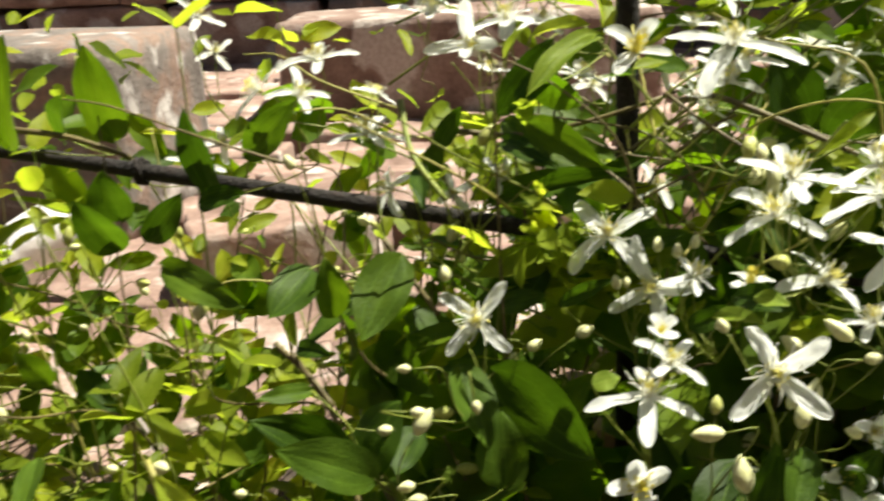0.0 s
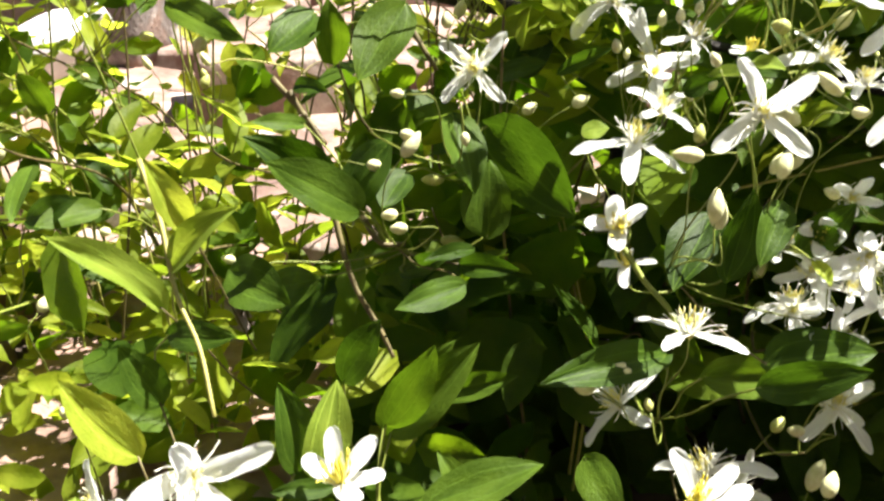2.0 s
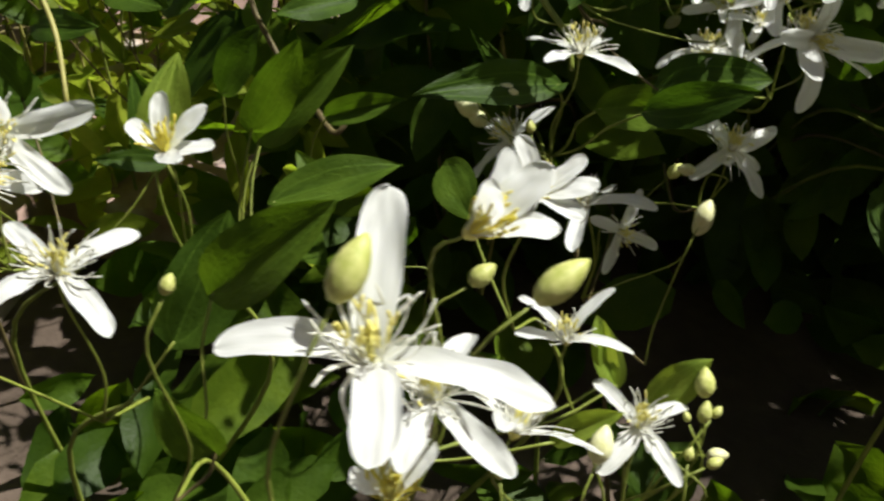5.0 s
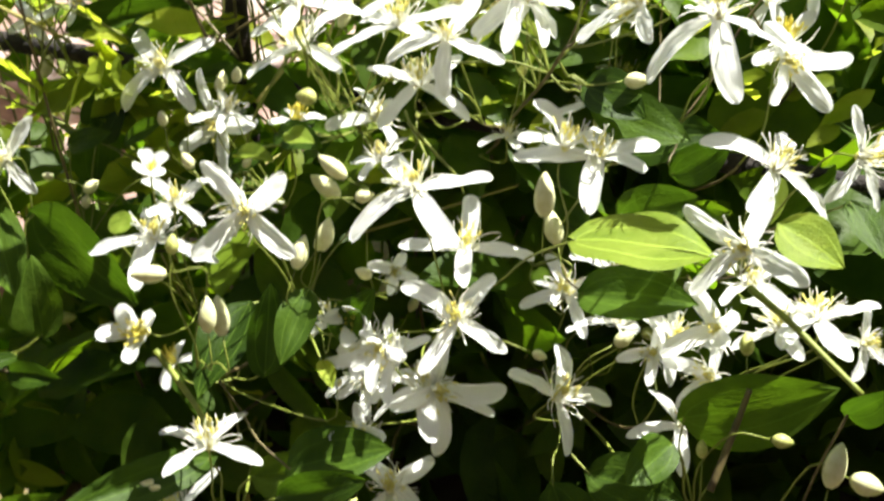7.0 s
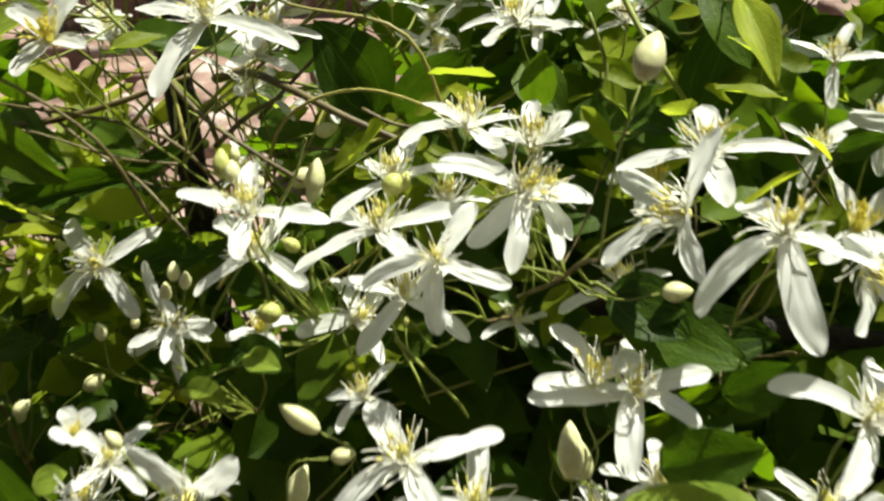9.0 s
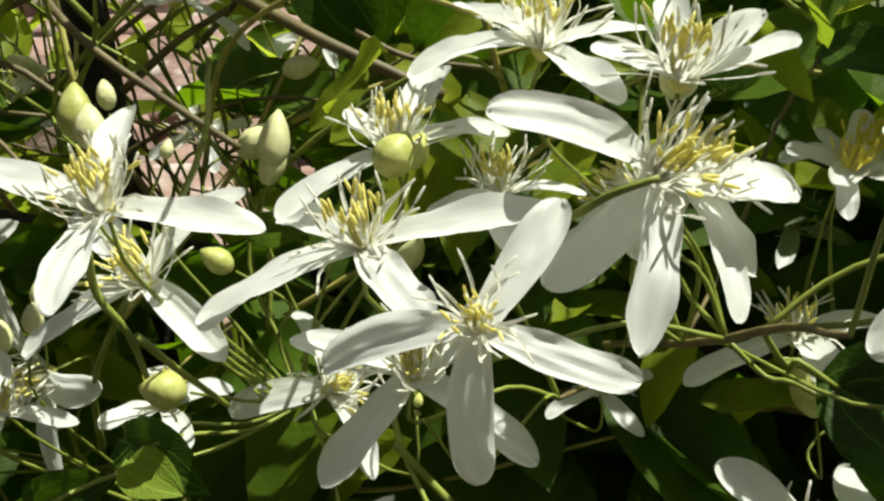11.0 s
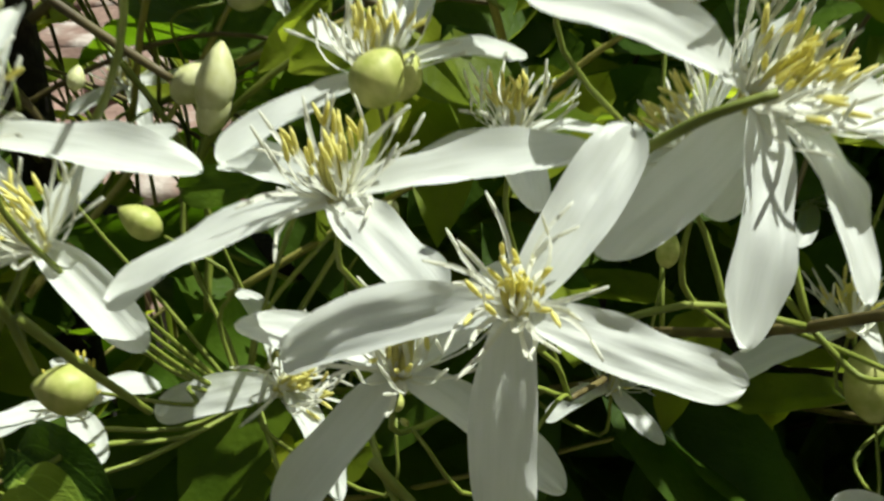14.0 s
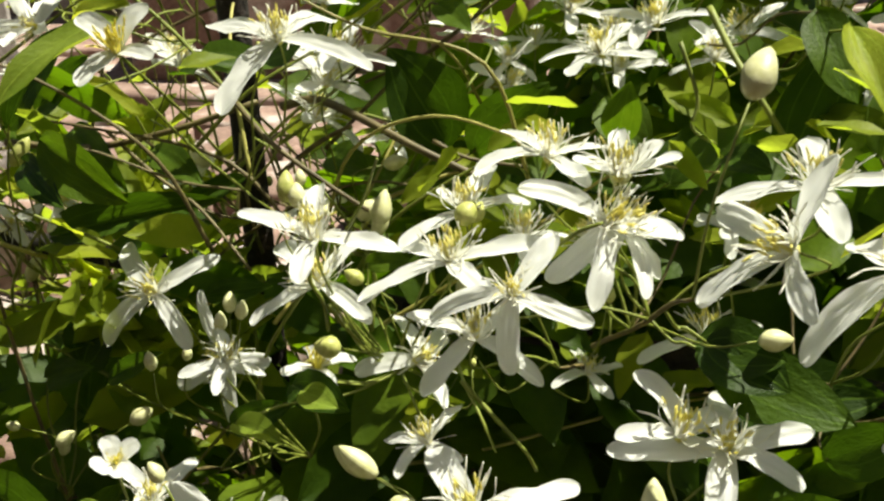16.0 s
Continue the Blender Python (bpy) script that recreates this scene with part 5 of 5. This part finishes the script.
def sprigs():
    """Thin upright shoots with paired small leaves."""
    r = random.Random(31)
    lv, lf = [], []
    shapes = [leaf_shape(80 + k, 7, 5) for k in range(4)]
    for k in range(56):
        x, y = r.uniform(-0.36, 0.10), r.uniform(0.30, 0.52)
        h = r.uniform(0.14, 0.30)
        dx, dy = r.uniform(-0.05, 0.05), r.uniform(-0.05, 0.02)
        pts = [Vector((x, y, -0.004)), Vector((x + dx * 0.5 + r.uniform(-0.015, 0.015), y + dy * 0.5, h * 0.55)), Vector((x + dx, y + dy, h))]
        line = smooth_line(pts, 6)
        v, f = [], []
        tube(v, f, line, [0.00075 - 0.00045 * i / len(line) for i in range(len(line))], 5)
        part("stem", mesh_of("stem", v, f, [(TWIG, STALK, SHOOT)[k % 3]]), vine)
        for q in line[5::2] + [line[-1]]:
            yaw = r.uniform(0, 2 * math.pi)
            for turn in (0, math.pi):
                way = Vector((math.cos(yaw + turn), math.sin(yaw + turn), r.uniform(-0.2, 0.9))).normalized()
                if not open_to_view(q, 0.02):
                    continue
                length = r.uniform(0.010, 0.028)
                m = along(q, q + way, r.uniform(-40, 40)) @ Matrix.Diagonal((length, length * r.uniform(0.35, 0.55), length, 1))
                sv, sf = shapes[r.randrange(4)]
                start = len(lv)
                lv += [m @ Vector(p) for p in sv]
                lf += [tuple(start + i for i in p) for p in sf]
    tagged(part("foliage", mesh_of("foliage", lv, lf, [YOUNG_MASS]), vine), "small bright leaves of thin shoots", kind="stuff")


sprigs()
foliage(YOUNG_MASS, "narrow bright leaves among the upper shoots", 190, 38, ((0.02, 0.34), (0.27, 0.37), (0.20, 0.34)), (0.010, 0.026), anywhere)
foliage(MASS, "small dark leaves among the shoots behind the post", 15, 33, ((-0.02, 0.15), (0.36, 0.46), (0.12, 0.31)), (0.014, 0.030), anywhere)
foliage(YOUNG_MASS, "small bright leaves before the post", 45, 35, ((0.03, 0.13), (0.29, 0.33), (0.19, 0.32)), (0.010, 0.024), anywhere)
foliage(YOUNG_MASS, "small bright leaves among the shoots behind the post", 60, 34, ((-0.02, 0.17), (0.33, 0.46), (0.13, 0.32)), (0.010, 0.026), anywhere)
foliage(YOUNG_MASS, "narrow olive leaves of the tangle at the post", 55, 61, ((0.035, 0.105), (0.285, 0.322), (0.205, 0.29)), (0.008, 0.022), anywhere, 0.013)
foliage(MASS, "small dark leaves of the tangle at the post", 22, 62, ((0.035, 0.105), (0.29, 0.322), (0.195, 0.28)), (0.010, 0.022), anywhere, 0.013)
foliage(YOUNG_MASS, "small bright leaves between the blossoms", 90, 63, ((0.10, 0.30), (0.265, 0.32), (0.19, 0.285)), (0.008, 0.020), anywhere, 0.012)
foliage(MASS, "leaves behind the blossoms", 60, 66, ((0.19, 0.28), (0.30, 0.36), (0.195, 0.25)), (0.022, 0.042), anywhere, 0.013)
foliage(MASS, "leaves under the middle blossoms", 35, 67, ((0.10, 0.15), (0.29, 0.34), (0.19, 0.235)), (0.018, 0.036), anywhere, 0.013)
# Placed inside the mass on the sun's line, only to shade the soil.
foliage(MASS, "hidden leaves added to shade the soil", 36, 68, ((0.22, 0.30), (0.285, 0.36), (0.13, 0.20)), (0.026, 0.046), anywhere, 0.015)
foliage(MASS, "dark leaves low before the post", 90, 64, ((-0.03, 0.09), (0.27, 0.34), (0.10, 0.195)), (0.022, 0.042), anywhere, 0.016)


def dry_shoots():
    """Thin yellowish shoots that cross one another about the post."""
    r = random.Random(52)
    for k in range(64):
        if k < 46:
            a = Vector((r.uniform(-0.04, 0.15), r.uniform(0.295, 0.42), r.uniform(0.13, 0.28)))
        else:
            a = Vector((r.uniform(0.03, 0.11), r.uniform(0.285, 0.325), r.uniform(0.18, 0.25)))
        yaw = r.uniform(0, 2 * math.pi)
        way = Vector((math.cos(yaw), math.sin(yaw) * 0.4, r.uniform(0.1, 0.9))).normalized() * r.uniform(0.05, 0.10)
        bow = Vector((r.uniform(-0.010, 0.010), r.uniform(-0.006, 0.006), r.uniform(-0.004, 0.014)))
        line = smooth_line([a, a + way * 0.35 + bow, a + way * 0.75 + bow * 0.5 + Vector((r.uniform(-0.005, 0.005), 0.002, r.uniform(-0.006, 0.006))), a + way], 5)
        v, f = [], []
        tube(v, f, line, [0.0006 - 0.00035 * i / len(line) for i in range(len(line))], 5)
        part("stem", mesh_of("stem", v, f, [(SHOOT, STALK, STALK, TWIG)[k % 4]]), vine)


dry_shoots()


# ---------------------------------------------------------------- background: stones, pipe, paving
def wall():
    root = tagged(empty("wall_back", pose(0, 2.35, 0)), "low rough wall of stained grey and pink stone blocks", "wall", kind="structure")
    r = random.Random(4)
    shapes = [rounded_block("stone", 0.36, 0.22, 0.17, STONE if k % 2 else BRICK, k, 0.010) for k in range(6)]
    for row in range(5):
        x = -2.2 + 0.15 * (row % 2)
        while x < 2.2:
            s = r.uniform(0.75, 1.1)
            part("stone", shapes[r.randrange(6)], root,
                 pose(x + 0.18 * s, r.uniform(-0.02, 0.02), row * 0.177 - 0.004, r.uniform(-2, 2), r.uniform(-2, 2), r.uniform(-4, 4))
                 @ Matrix.Diagonal((s, 1, 1, 1)))
            x += 0.36 * s + 0.012
    part("mortar", rounded_block("mortar", 4.4, 0.16, 0.86, SOIL, 3, 0.003, 2), root, pose(0, 0.06, -0.004))
    return root


def step_block(at, turn, size, mat, label, seed):
    me = rounded_block("stone_block", *size, mat, seed, 0.007, 4)
    ob = tagged(new("stone_block", me), label, "stone block", "old stones on the paving")
    ob.matrix_basis = pose(*at, 0, 0, turn)


step_block((-0.60, 1.02, 0.022), -6, (0.46, 0.22, 0.20), STONE, "stained grey stone block lying on the bricks", 71)
step_block((-0.10, 1.62, 0.022), 3, (0.60, 0.22, 0.16), BRICK, "rough pinkish stone block lying on the bricks", 72)
step_block((-0.20, 0.80, 0.022), 20, (0.16, 0.10, 0.06), BRICK, "loose worn brick lying on the paving", 73)
step_block((0.12, 0.86, 0.022), -14, (0.19, 0.10, 0.06), BRICK, "loose worn brick lying on the paving", 74)


def bottle():
    root = tagged(empty("plastic_bottle", pose(-0.385, 0.72, 0.080, 0, -30, 25)), "dusty white plastic bottle lying on the bricks", "bottle")
    profile = [(-0.075, 0.012), (-0.072, 0.021), (-0.062, 0.026), (-0.04, 0.027), (0.0, 0.027), (0.014, 0.0262), (0.028, 0.024), (0.040, 0.019), (0.047, 0.012), (0.050, 0.009)]
    v, f = [], []
    for x, radius in profile:
        for k in range(28):
            a = 2 * math.pi * k / 28
            v.append((x, math.cos(a) * radius, math.sin(a) * radius))
    for i in range(len(profile) - 1):
        for k in range(28):
            f.append((i * 28 + k, (i + 1) * 28 + k, (i + 1) * 28 + (k + 1) % 28, i * 28 + (k + 1) % 28))
    f.append(tuple(range(28)))
    part("bottle_body", mesh_of("bottle_body", v, f, [PLASTIC]), root)
    v, f = [], []
    tube(v, f, [(0.048, 0, 0), (0.052, 0, 0), (0.060, 0, 0), (0.062, 0, 0)], [0.0105, 0.0115, 0.0115, 0.0105], 20)
    part("cap", mesh_of("cap", v, f, [PLASTIC]), root)
    return root


wall()
bottle()


def wall_front():
    """Unseen plain wall added behind the viewer; closes the place and blocks sky light."""
    me = rounded_block("wall_front", 7.0, 0.24, 2.6, WALL, 8, 0.002, 2)
    ob = tagged(new("wall_front", me), "plain dark weathered brick wall, unseen, added to block sky light", "wall", kind="structure")
    ob.matrix_basis = pose(0, -0.95, -0.01)


wall_front()


def paving():
    root = tagged(empty("pavement", pose(0, 0, 0)), "uneven worn pinkish bricks laid in the soil", "paving", kind="structure")
    r = random.Random(9)
    shapes = [rounded_block("brick", 0.205, 0.098, 0.06, BRICK, 30 + k, 0.005) for k in range(6)]
    for row in range(-5, 17):
        for col in range(17 if row >= 0 else 9 if row >= -3 else 7):
            x = -1.85 + 0.218 * col + 0.109 * (row % 2) + r.uniform(-0.01, 0.01)
            y = 0.56 + 0.105 * row + r.uniform(-0.006, 0.006)
            if row < 0 and x > -0.09:
                continue
            part("brick", shapes[r.randrange(6)], root, pose(x, y, -0.030 + r.uniform(-0.006, 0.010), r.uniform(-4, 4), r.uniform(-3, 3), r.uniform(-5, 5)))
    return root


paving()
